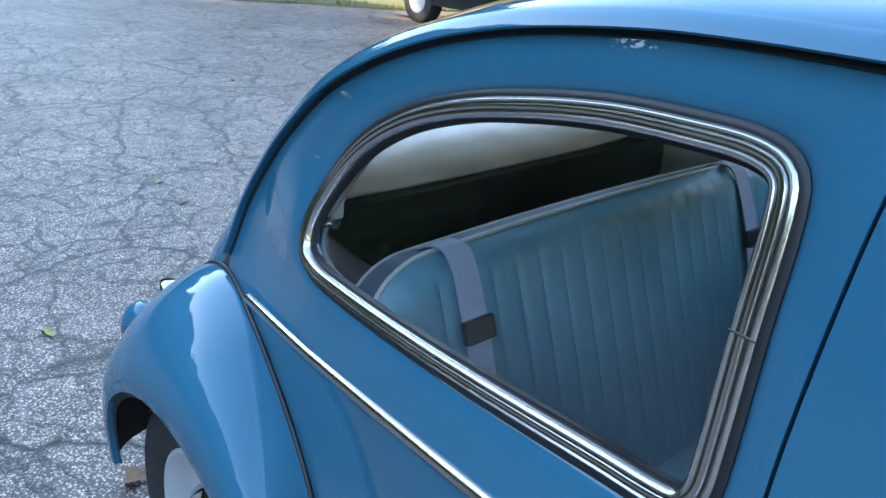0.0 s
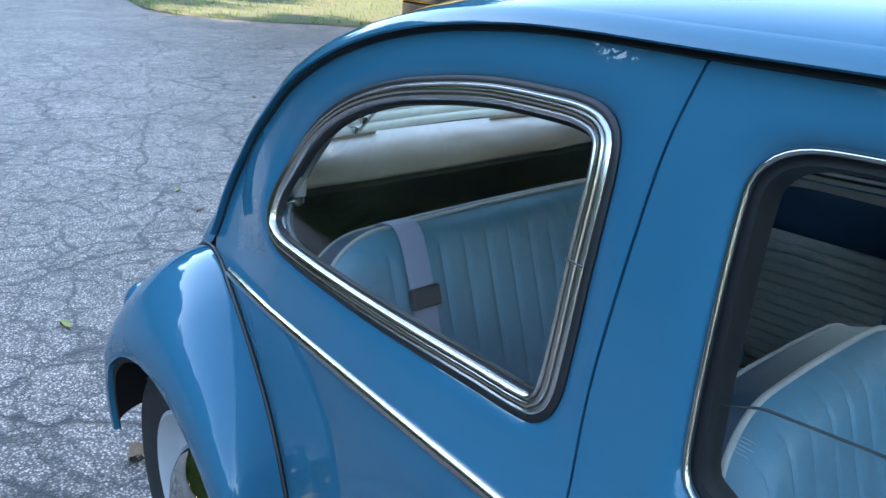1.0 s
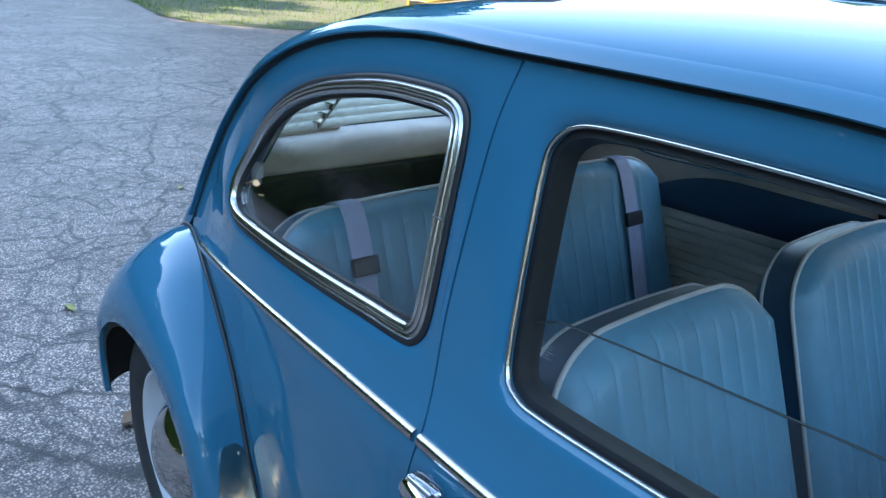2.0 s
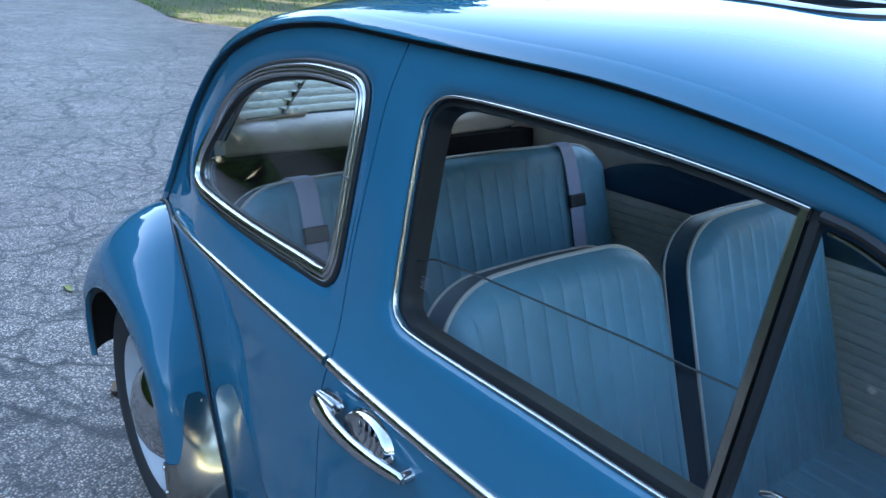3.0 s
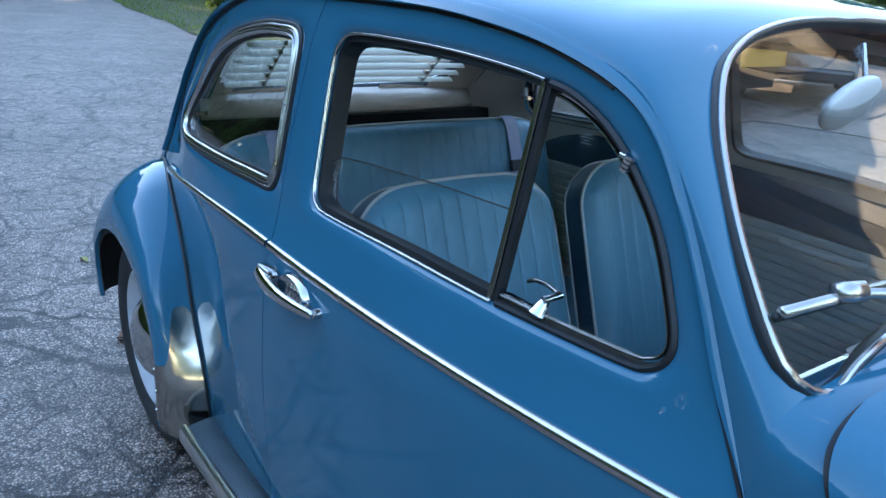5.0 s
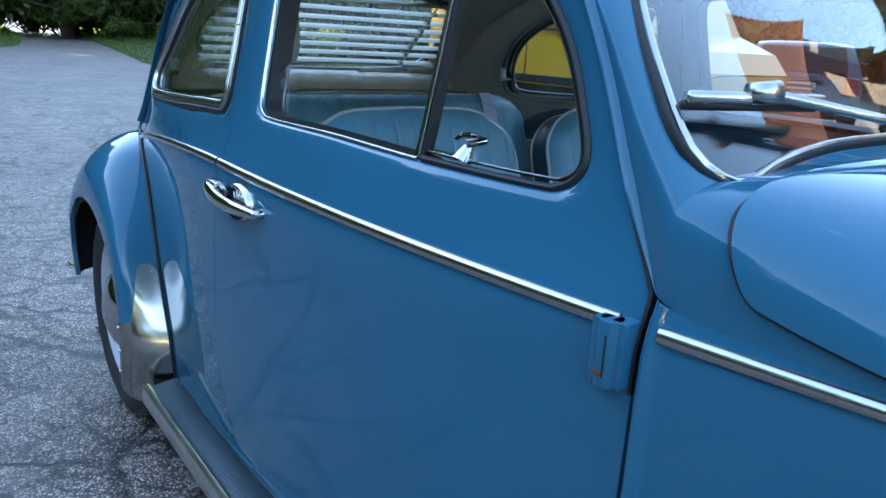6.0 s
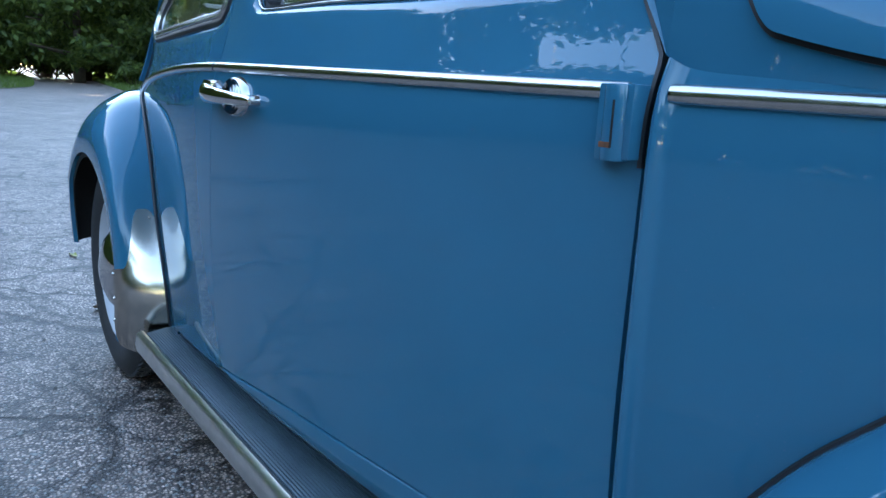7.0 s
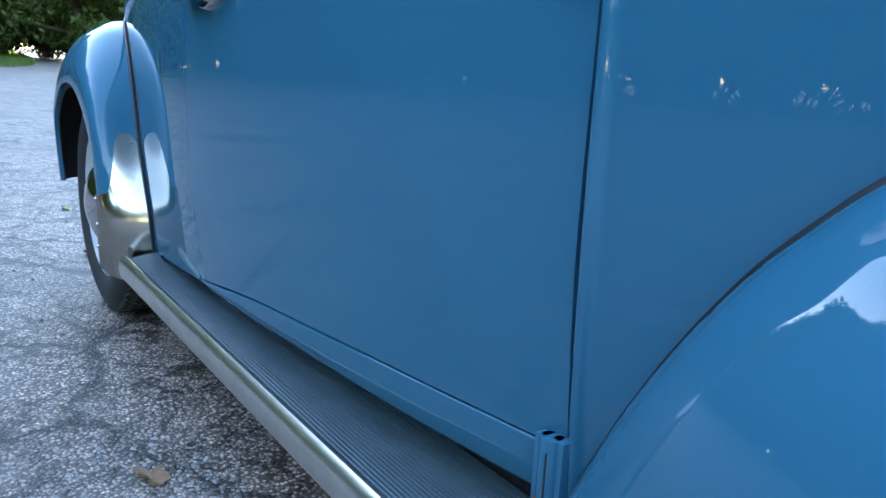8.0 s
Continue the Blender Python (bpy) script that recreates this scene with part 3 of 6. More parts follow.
    # vent window: post, frame, glass, latch, pivot
    post = resample([(B_POST, 0.985), (B_POST - 0.004, 1.275)], 12)
    mould("vent_post", post, 0, 0, STEEL, door, flip, "bright metal vent-window post", False, -0.02, [(0.0085, -0.006), (0.0085, 0.004), (0.006, 0.0065), (-0.001, 0.0065), (-0.002, 0.004), (-0.002, -0.006)])
    mould("post_seal", [(x + 0.008, z) for x, z in post], 0, 0, RUBBER, door, flip, "", False, -0.02, [(0.004, -0.007), (0.004, 0.0045), (-0.004, 0.005), (-0.005, -0.007)])
    vent = order_open([tuple(p) for p in inset_loop(door_loop, 0.012)], lambda p: p[0] >= 0.268)
    mould("vent_frame", [tuple(p) for p in vent], 0, 0, STEEL, door, flip, "narrow bright vent-window frame", False, -0.016, [(-0.0020, -0.006), (-0.0020, 0.001), (-0.0006, 0.0026), (0.0006, 0.0026), (0.0020, 0.001), (0.0020, -0.006)])
    vl = [tuple(p) for p in vent] + [(0.268, vent[-1][1])]
    pane("vent_glass", resample(vl + [vl[0]], 90, True), GLASS, door, flip, 0.018)
    bm = bmesh.new()
    q = flank(0.406, 1.2, -0.006)
    for k in range(4):
        rod(bm, q + np.array((0.003 - 0.002 * k, 0.0, 0.008 - 0.005 * k)), q + np.array((0.0015 - 0.002 * k, 0.0, 0.0045 - 0.005 * k)), 0.0065, 0.0065, 14)
    rod(bm, q + np.array((0.008, 0.002, 0.002)), q + np.array((-0.014, 0.002, 0.006)), 0.0035, 0.0035, 10)
    link_bm("vent_pivot", bm, CHROME, door, flip, "ridged chrome pivot")
    bm = bmesh.new()
    y0 = side(0.33, 1.0) + 0.020
    box(bm, 0.270, 0.345, y0 - 0.006, y0 + 0.004, 0.991, 0.997)
    rod(bm, (0.335, y0 - 0.006, 0.993), (0.338, y0 + 0.004, 1.014), 0.013, 0.005, 16)
    rod(bm, (0.340, y0 - 0.004, 1.014), (0.345, y0 + 0.022, 1.018), 0.0055, 0.005, 12)
    for (xa, ya, za), (xb, yb, zb) in (((0.343, 0.020, 1.018), (0.318, 0.024, 1.021)), ((0.318, 0.024, 1.021), (0.292, 0.026, 1.018)), ((0.292, 0.026, 1.018), (0.280, 0.026, 1.012))):
        rod(bm, (xa, y0 + ya, za), (xb, y0 + yb, zb), 0.0038, 0.0032, 10)
    link_bm("vent_latch", bm, CHROME, door, flip, "chrome vent-window latch")
    # etched marks on both panes
    for cx, cz, d in ((0.336, 1.222, 0.0168), (-0.185, 1.058, 0.0288)):
        bm = bmesh.new()
        for r, w in ((0, 0.019), (1, 0.013), (2, 0.020), (3, 0.009), (4, 0.017)):
            z = cz - r * 0.0034
            a = flank(cx - w / 2, z, -d)
            b = flank(cx + w / 2, z, -d)
            vs = [bm.verts.new(p) for p in (a, b, b + np.array((0, 0, 0.0006)), a + np.array((0, 0, 0.0006)))]
            bm.faces.new(vs)
        link_bm("etched_mark", bm, PRINT, door, flip)
    # door pull: back plate, grip, push button
    door_handle(door, flip)
    # hinges
    for z0, z1, x in ((0.822, 0.89, 0.620), (0.305, 0.388, 0.632)):
        bm = bmesh.new()
        yh = side(x, (z0 + z1) / 2)
        rod(bm, (x, yh - 0.010, z0), (x, yh - 0.010, z1), 0.0135, 0.0135, 22)
        hinge = link_bm("hinge", bm, PAINT, door, flip, "blue painted door hinge", bevel=0.002)
        bm = bmesh.new()
        box(bm, x - 0.017, x - 0.002, yh - 0.019, yh + 0.01, z0, z1)
        link_bm("hinge_leaf", bm, PAINT, door, flip, bevel=0.002)
        bm = bmesh.new()
        box(bm, x, x + 0.020, yh - 0.015, yh + 0.02, z0 + 0.002, z1)
        link_bm("hinge_leaf", bm, PAINT, door, flip, bevel=0.002)
        bm = bmesh.new()
        box(bm, x + 0.004, x + 0.0058, yh - 0.0232, yh - 0.01, z0 + 0.012, z1 - 0.014)
        link_bm("hinge_gap", bm, DARK, door, flip)
        bm = bmesh.new()
        box(bm, x - 0.008, x + 0.004, yh - 0.0236, yh - 0.012, z0 + 0.012, z0 + 0.017)
        link_bm("rust_spot", bm, RUST, door, flip, "rusty slot in the hinge")
    # mouldings on the belt line
    def belt(x0, x1, n=40):
        return [(x, belt_z(x)) for x in np.linspace(x0, x1, n)]
    prof = [(0.0085, -0.002), (0.0085, 0.003), (0.006, 0.0065), (0.002, 0.008), (-0.002, 0.008), (-0.006, 0.0065), (-0.0085, 0.003), (-0.0085, -0.002)]
    mould("belt_trim", belt(-1.185, -0.311), 0, 0, ALU, car, flip, "polished aluminium belt moulding", False, 0, prof)
    mould("belt_trim", belt(-0.301, 0.618), 0, 0, ALU, door, flip, "polished aluminium belt moulding", False, 0, prof)
    mould("belt_trim", belt(0.660, 1.45), 0, 0, ALU, car, flip, "polished aluminium belt moulding", False, 0, prof)
    # sill under the door, and the jambs behind the gaps
    rows = []
    lo = [(x, 0.308 + 0.010 * min(1.0, max(0.0, (x + 0.3) / 0.4))) for x in np.linspace(-0.305, 0.66, 50)]
    for (x0, z0), (x1, z1) in zip(smooth_curve(DOOR_BOTTOM, 50), lo):
        rows.append([flank(x0, z0 + 0.012, -0.028), flank(x0, z0 - 0.0030, -0.020), flank(x0, z0 - 0.0022, -0.0035), flank(x0, z0 - 0.0027, -0.0014), flank(x0, z0 - 0.0040, -0.0002)] + [flank(x0 + (x1 - x0) * t, z0 - 0.006 + (z1 - z0 + 0.006) * t, 0.0) for t in (0, 0.5, 1)] + [flank(x1, z1 - 0.008, -0.006), flank(x1, z1 - 0.022, -0.030), flank(x1, z1 - 0.042, -0.085)])
    link("sill", [p for r in rows for p in r], [tuple(reversed(q)) for q in grid_faces(50, 11)], PAINT, car, flip=flip)
    jamb = [tuple(p) for p in door_rear]
    mould("door_jamb", jamb, 0, 0, DARK, car, flip, "", False, -0.02, [(0.03, -0.03), (0.03, 0.0), (-0.03, 0.0), (-0.03, -0.03)])
    jamb = [tuple(p) for p in smooth_curve(list(RAIL[:7])[::-1] + DOOR_FRONT[1:], 70)]
    mould("door_jamb", jamb, 0, 0, DARK, car, flip, "", False, -0.016, [(0.010, -0.02), (0.010, 0.0), (-0.010, 0.0), (-0.010, -0.02)])
    # front flank panel between door and fender
    n, m = 60, 26
    rows = []
    for i in range(n):
        x = 0.646 + 0.0025 * i if i < 16 else 0.6835 + (1.75 - 0.6835) * ((i - 15) / (n - 16)) ** 1.2
        col = []
        for j in range(m):
            top = front_belt(x)
            z = 0.285 + (top - 0.285) * j / (m - 1)
            off = 0.0
            if i == 0:
                off = -0.015
            col.append(flank(x, z, off + 0.010 * math.exp(-((x - 0.6535) / 0.0075) ** 2)))
        rows.append(col)
    link("front_flank", [p for r in rows for p in r], grid_faces(n, m), PAINT, car, flip=flip)
    # drip rail
    v, f = sweep([flank(x, z, 0.0) for x, z in rail], [flank_normal(x, z) for x, z in rail], [(-0.016, -0.008), (-0.017, 0.006), (-0.012, 0.011), (-0.002, 0.015), (0.005, 0.0165), (0.006, 0.013), (0.003, 0.009), (0.002, -0.008)])
    # the rail dies away at the foot of the pillar
    def rail_size(k):
        x = rail[k][0]
        return min(1.0, 0.05 + k / 9) * (1 - 0.5 * min(1.0, max(0.0, (x - 0.15) / 0.25)))
    v = [flank(*rail[i // 8], 0.0) + (p - flank(*rail[i // 8], 0.0)) * rail_size(i // 8) for i, p in enumerate(v)]
    link("drip_rail", v, f, PAINT, car, "blue drip rail", flip=flip)
    # dark strip as gap shade: narrow down the pillar, wider under the roof's edge
    for seam, wide in (([tuple(q) for q in door_front[9:0:-1]] + [tuple(q) for q in rail if q[0] > 0.36], 0.0050), ([tuple(q) for q in rail if q[0] <= 0.37], 0.0092)):
        mould("rail_gap_shade", seam, 0, 0, RUBBER, car, flip, "black strip standing in for the shaded gap under the drip rail", False, 0.0, [(0.001, -0.006), (0.001, 0.003), (wide, 0.003), (wide, -0.006)])


def link_bm(name, bm, material, parent, flip, label="", bevel=0.0, smooth=True):
    if flip:
        bmesh.ops.scale(bm, vec=(1, -1, 1), verts=bm.verts)
    ob = part(name, bm, material, parent, label, False, bevel)
    if smooth:
        me = ob.data
        me.polygons.foreach_set("use_smooth", [True] * len(me.polygons))
        me.set_sharp_from_angle(angle=radians(40))
    return ob


def order_open(loop, keep):
    """The run of loop points that keep accepts, in order, as an open line."""
    k = len(loop)
    flags = [keep(p) for p in loop]
    start = next(i for i in range(k) if flags[i] and not flags[i - 1])
    out = []
    for i in range(k):
        p = loop[(start + i) % k]
        if not keep(p):
            break
        out.append(p)
    return out


def inset_open(line, d):
    """An open run of the clockwise window loop, moved inwards by d."""
    p = np.array(line)
    t = np.gradient(p, axis=0)
    t /= np.linalg.norm(t, axis=1)[:, None]
    return p + np.stack([t[:, 1], -t[:, 0]], 1) * d


def front_belt(x):
    """Height of the line where the front flank meets the bonnet."""
    t = max(0.0, x - 0.66)
    return 0.902 + 0.015 * math.exp(-max(0.0, x - 0.641) / 0.02) - 0.02 * t - 0.24 * t * t


def door_handle(door, flip):
    y = side(-0.19, 0.845)
    # oval dished back plate
    n, m = 44, 24
    verts, faces = [], []
    for j in range(m):
        r = 1 - j / m
        for i in range(n):
            a = 2 * math.pi * i / n
            x, z = -0.178 + 0.055 * r * math.cos(a), 0.845 + 0.034 * r * math.sin(a)
            q = min(1.0, (1 - r) * 4)
            lift = 0.012 * math.sin(math.pi / 2 * min(1.0, q * 2)) if q < 0.5 else 0.0015 + 0.0105 * max(0.0, (r - 0.15) / 0.725) ** 3
            verts.append(np.array((x, side(x, z) - lift, z)))
    verts.append(np.array((-0.178, side(-0.178, 0.845) - 0.0015, 0.845)))
    faces = [tuple(reversed(q)) for q in grid_faces(m, n, False, True)] + [((m - 1) * n + (i + 1) % n, (m - 1) * n + i, m * n) for i in range(n)]
    link("handle_plate", verts, faces, CHROME, door, "chrome dished handle plate", flip=flip)
    for k in range(7):
        x = -0.205 + k * 0.013
        hz = 0.026 * math.sqrt(max(0.05, 1 - ((x + 0.178) / 0.044) ** 2))
        mould("dish_rib", resample([(x, 0.845 - hz), (x + 0.006, 0.845), (x, 0.845 + hz)], 10), 0.0022, 0.0016, CHROME, door, flip, "", False, 0.003)
    # arched grip, tapering to the front
    k = 28
    rows = []
    for i in range(k):
        t = i / (k - 1)
        x = -0.288 + 0.205 * t
        lift = 0.013 + 0.018 * math.sin(math.pi * min(1.0, 0.12 + t * 0.9)) ** 0.8
        zc = 0.848 - 0.007 * t
        h = 0.0180 * (1 - 0.55 * t) * (1 if i not in (0, k - 1) else 0.7)
        th = 0.010 * (1 - 0.3 * t)
        yy = side(x, zc) - lift
        rows.append([(x, yy + th * math.sin(a), zc + h * math.cos(a)) for a in np.linspace(0, 2 * math.pi, 14, endpoint=False)])
    v = [p for r in rows for p in r]
    f = grid_faces(k, 14, False, True) + [tuple(range(14)), tuple(reversed(range((k - 1) * 14, k * 14)))]
    link("handle_grip", v, f, CHROME, door, "chrome arched pull handle", flip=flip)
    bm = bmesh.new()
    rod(bm, (-0.272, y + 0.004, 0.853), (-0.272, y - 0.020, 0.853), 0.011, 0.010, 16)
    box(bm, -0.282, -0.236, y - 0.026, y - 0.004, 0.852, 0.870)
    link_bm("handle_button", bm, CHROME, door, flip, "chrome push button", bevel=0.004)
    bm = bmesh.new()
    rod(bm, (-0.088, y + 0.006, 0.842), (-0.088, y - 0.014, 0.842), 0.010, 0.008, 14)
    link_bm("handle_foot", bm, CHROME, door, flip)


for flip in (False, True):
    flank_side(flip)

# ---- roof, pillars, windscreen surround, bonnet and tail as one form over the rails ----
# rows: rail x, rail z, centre x, centre z, squareness
FORM = [(0.641, 0.917, 0.650, 1.030, 7.0), (0.587, 0.999, 0.585, 1.095, 7.0), (0.526, 1.109, 0.510, 1.190, 5.8), (0.473, 1.191, 0.440, 1.268, 4.5), (0.429, 1.242, 0.375, 1.330, 3.5), (0.374, 1.277, 0.305, 1.368, 2.8),
        (0.284, 1.306, 0.225, 1.389, 2.4), (0.183, 1.325, 0.14, 1.404, 2.2), (0.04, 1.339, 0.02, 1.416, 2.15), (-0.12, 1.342, -0.11, 1.42, 2.15), (-0.30, 1.342, -0.27, 1.419, 2.15), (-0.44, 1.342, -0.42, 1.412, 2.15),
        (-0.544, 1.337, -0.53, 1.403, 2.15), (-0.68, 1.32, -0.68, 1.383, 2.15), (-0.81, 1.290, -0.82, 1.353, 2.15), (-0.936, 1.244, -0.95, 1.309, 2.2), (-1.065, 1.176, -1.09, 1.24, 2.3), (-1.20, 1.062, -1.25, 1.125, 2.4),
        (-1.288, 0.95, -1.38, 1.00, 2.4), (-1.322, 0.848, -1.50, 0.88, 2.4), (-1.44, 0.72, -1.66, 0.70, 2.3), (-1.55, 0.55, -1.76, 0.52, 2.3), (-1.60, 0.36, -1.79, 0.36, 2.3)]
FRONT_FORM = [(0.641, 0.917, 0.650, 1.030, 7.0), (0.70, 0.911, 0.725, 1.026, 5.2), (0.80, 0.905, 0.85, 1.012, 3.4), (1.0, 0.878, 1.10, 0.965, 2.5), (1.3, 0.80, 1.45, 0.84, 2.4), (1.55, 0.66, 1.72, 0.64, 2.3), (1.68, 0.46, 1.83, 0.42, 2.2)]


def form_point(row, t, out=0.0):
    """t from -1 (right rail) over 0 (crown) to 1 (left rail)."""
    rx, rz, cx, cz, p = row
    if rx > 0.6405:
        rz = front_belt(rx)
    yr = side(rx, rz)
    a = math.pi / 2 * (1 - abs(t))
    c, h = math.cos(a) ** (2 / p), math.sin(a) ** (2 / p)
    return np.array((rx + (cx - rx) * h, (yr if t < 0 else -yr) * c, rz + (cz - rz) * h))


WINDSCREEN = [(-0.567, 1.044), (-0.565, 1.070), (-0.557, 1.100), (-0.547, 1.138), (-0.530, 1.182), (-0.504, 1.230), (-0.472, 1.266), (-0.434, 1.296), (-0.386, 1.316), (-0.309, 1.335), (-0.18, 1.350), (0, 1.354)]
WINDSCREEN += [(-y, z) for y, z in WINDSCREEN[::-1][1:]] + [(0.556, 1.026), (0.535, 1.015), (0.510, 1.014), (0.450, 1.028), (0.395, 1.037), (0.28, 1.045), (0, 1.048), (-0.28, 1.045), (-0.395, 1.037), (-0.450, 1.028), (-0.510, 1.014), (-0.535, 1.015), (-0.556, 1.026)]
REAR_WINDOW = [(-0.43, 1.10), (-0.425, 1.15), (-0.39, 1.215), (-0.32, 1.25), (-0.18, 1.268), (0, 1.272)]
REAR_WINDOW += [(-y, z) for y, z in REAR_WINDOW[::-1][1:]] + [(0.415, 1.055), (0.36, 1.025), (0.2, 1.015), (0, 1.013), (-0.2, 1.015), (-0.36, 1.025), (-0.415, 1.055)]
SUNROOF = [(0.030, -0.215), (0.055, -0.208), (0.070, -0.195), (0.078, -0.17), (0.078, 0.17), (0.070, 0.195), (0.055, 0.208), (0.030, 0.215), (-0.47, 0.215), (-0.50, 0.19), (-0.50, -0.19), (-0.47, -0.215)]
ws_loop, rw_loop = smooth_curve(WINDSCREEN, 160, True), smooth_curve(REAR_WINDOW, 120, True)
sun_loop = resample(SUNROOF + [SUNROOF[0]], 160, True)


def form_grid(rows, n, m, lift=0.0):
    r = smooth_curve(rows, n)
    ts = np.linspace(-1, 1, m)
    ts = np.sign(ts) * np.abs(ts) ** 0.9
    p = np.array([[form_point(row, t) for t in ts] for row in r])
    if lift:
        du, dv = np.gradient(p, axis=0), np.gradient(p, axis=1)
        nn = np.cross(du, dv)
        nn /= np.linalg.norm(nn, axis=2)[:, :, None] + 1e-9
        mid = nn[n // 2, m // 2]
        if mid[2] < 0:
            nn = -nn
        p = p + nn * lift
    return p


def form_mesh(name, p, cut, material, parent, label="", reverse=False):
    n, m = p.shape[:2]
    flat = p.reshape(-1, 3)
    quads = np.array(grid_faces(n, m))
    f = [tuple(q) for q in quads[~cut(flat[quads].mean(1))]]
    if reverse:
        f = [tuple(reversed(q)) for q in f]
    return link(name, flat, f, material, parent, label)


def within(poly, x, y):
    """Which of many points lie inside a closed loop."""
    c = np.zeros(len(x), bool)
    p = np.array(poly)
    for (x0, y0), (x1, y1) in zip(p, np.roll(p, 1, 0)):
        if y0 != y1:
            c ^= ((y0 > y) != (y1 > y)) & (x < (x1 - x0) * (y - y0) / (y1 - y0) + x0)
    return c


def in_glass(c):
    x, y, z = c.T
    front = (x > 0.15) & (z > 0.95) & within(ws_slope, y, 0.74 * z - 0.67 * x)
    rear = (x < -0.8) & within(rw_loop, y, z)
    return front | rear | ((x > -0.55) & (x < 0.2) & (z > 1.2) & within(sun_loop, x, y))


back_rows = FORM
outer = form_grid(back_rows, 520, 220)
def on_form(y, z, front):
    """The point of the outer form at (y, z), in front or behind."""
    pts = outer.reshape(-1, 3)
    sel = pts[(pts[:, 0] > 0.15) if front else (pts[:, 0] < -0.75)]
    d = (sel[:, 1] - y) ** 2 + (sel[:, 2] - z) ** 2
    k = np.argpartition(d, 4)[:4]
    w = 1 / (d[k] + 1e-6)
    return np.array((float((sel[k, 0] * w).sum() / w.sum()), y, z))


def loop_normals(p, front):
    c = p.mean(0)
    t = np.roll(p, -3, 0) - np.roll(p, 3, 0)
    t /= np.linalg.norm(t, axis=1)[:, None]
    radial = p - c
    nn = np.cross(t, radial)
    nn /= np.linalg.norm(nn, axis=1)[:, None]
    want = np.array((1.0, 0, 0.6)) if front else np.array((-1.0, 0, 0.5))
    nn[(nn @ want) < 0] *= -1
    return nn


def terms(y, z):
    return np.stack([np.ones_like(y), z, z * z, y * y, y * y * z], -1)


def seat_on_form(loop, front):
    """A loop of (y, z) laid on the body with one even curvature, and that curvature's terms."""
    p = np.array([on_form(y, z, front) for y, z in loop])
    fit = np.linalg.lstsq(terms(p[:, 1], p[:, 2]), p[:, 0], rcond=None)[0]
    even = p[:, 0].copy()
    for _ in range(6):
        even = (np.roll(even, 1) + 2 * even + np.roll(even, -1)) / 4
    flat = terms(p[:, 1], p[:, 2]) @ fit
    p[:, 0] = 0.6 * flat + 0.4 * even if front else flat
    return p, fit


ws_slope = [(q[1], 0.74 * q[2] - 0.67 * q[0]) for q in seat_on_form(ws_loop, True)[0]]
form_mesh("roof_shell", outer, in_glass, PAINT, car, "blue roof with tail and pillars")
inner = form_grid([r for r in back_rows if r[1] > 0.9], 200, 110, -0.022)
form_mesh("headliner", inner, in_glass, LINER, car, "grey-beige cloth headliner", True)


def screen(name, loop, front, glass, label):
    p, fit = seat_on_form(loop, front)
    nn = loop_normals(p, front)
    head = new(name)
    head.parent = car
    # the loops run clockwise seen from in front: 'across' is mirrored where needed
    for nm, prof, material, lab in (("seal", [(-0.0078, -0.014), (-0.0078, 0.002), (-0.005, 0.006), (0.005, 0.006), (0.0078, 0.002), (0.0078, -0.014)], RUBBER, "black rubber seal"),
                                    ("bright_trim", [(-0.0042, 0.004), (-0.0042, 0.0085), (-0.0015, 0.0112), (0.0015, 0.0112), (0.0042, 0.0085), (0.0042, 0.004)], ALU, "bright metal trim strip")):
        v, f = sweep(p, nn, prof, True)
        link(nm, v, f, material, head, lab)
    c = p.mean(0)
    k, rings = len(p), 14
    verts, faces = [], []
    for s in (0, 1):
        base = len(verts)
        for w in list(1 - np.arange(rings) / rings) + [0.0]:
            ring_p = (c + (p - c) * w) if w > 0 else c[None, :]
            xs = terms(ring_p[:, 1], ring_p[:, 2]) @ fit - 0.004 * s * (1 if front else -1)
            verts += [np.array((x, q[1], q[2])) for x, q in zip(xs, ring_p)]
        ff = grid_faces(rings, k, False, True, base) + [(base + (rings - 1) * k + i, base + (rings - 1) * k + (i + 1) % k, base + rings * k) for i in range(k)]
        faces += ff if s == 0 else [tuple(reversed(q)) for q in ff]
    g = link("glass", verts, faces, glass, head)
    g.visible_shadow = False
    return head, p, nn


screen("windscreen", ws_loop, True, WS_GLASS, "")
screen("rear_window", rw_loop, False, GLASS, "")

# cowl and bonnet
front_p = form_grid(FRONT_FORM, 160, 120)
form_mesh("cowl", front_p, lambda c: (c[:, 0] > 1.0) & (c[:, 2] > np.array([front_belt(x) for x in c[:, 0]]) + 0.05), PAINT, car, "blue cowl panel", True)


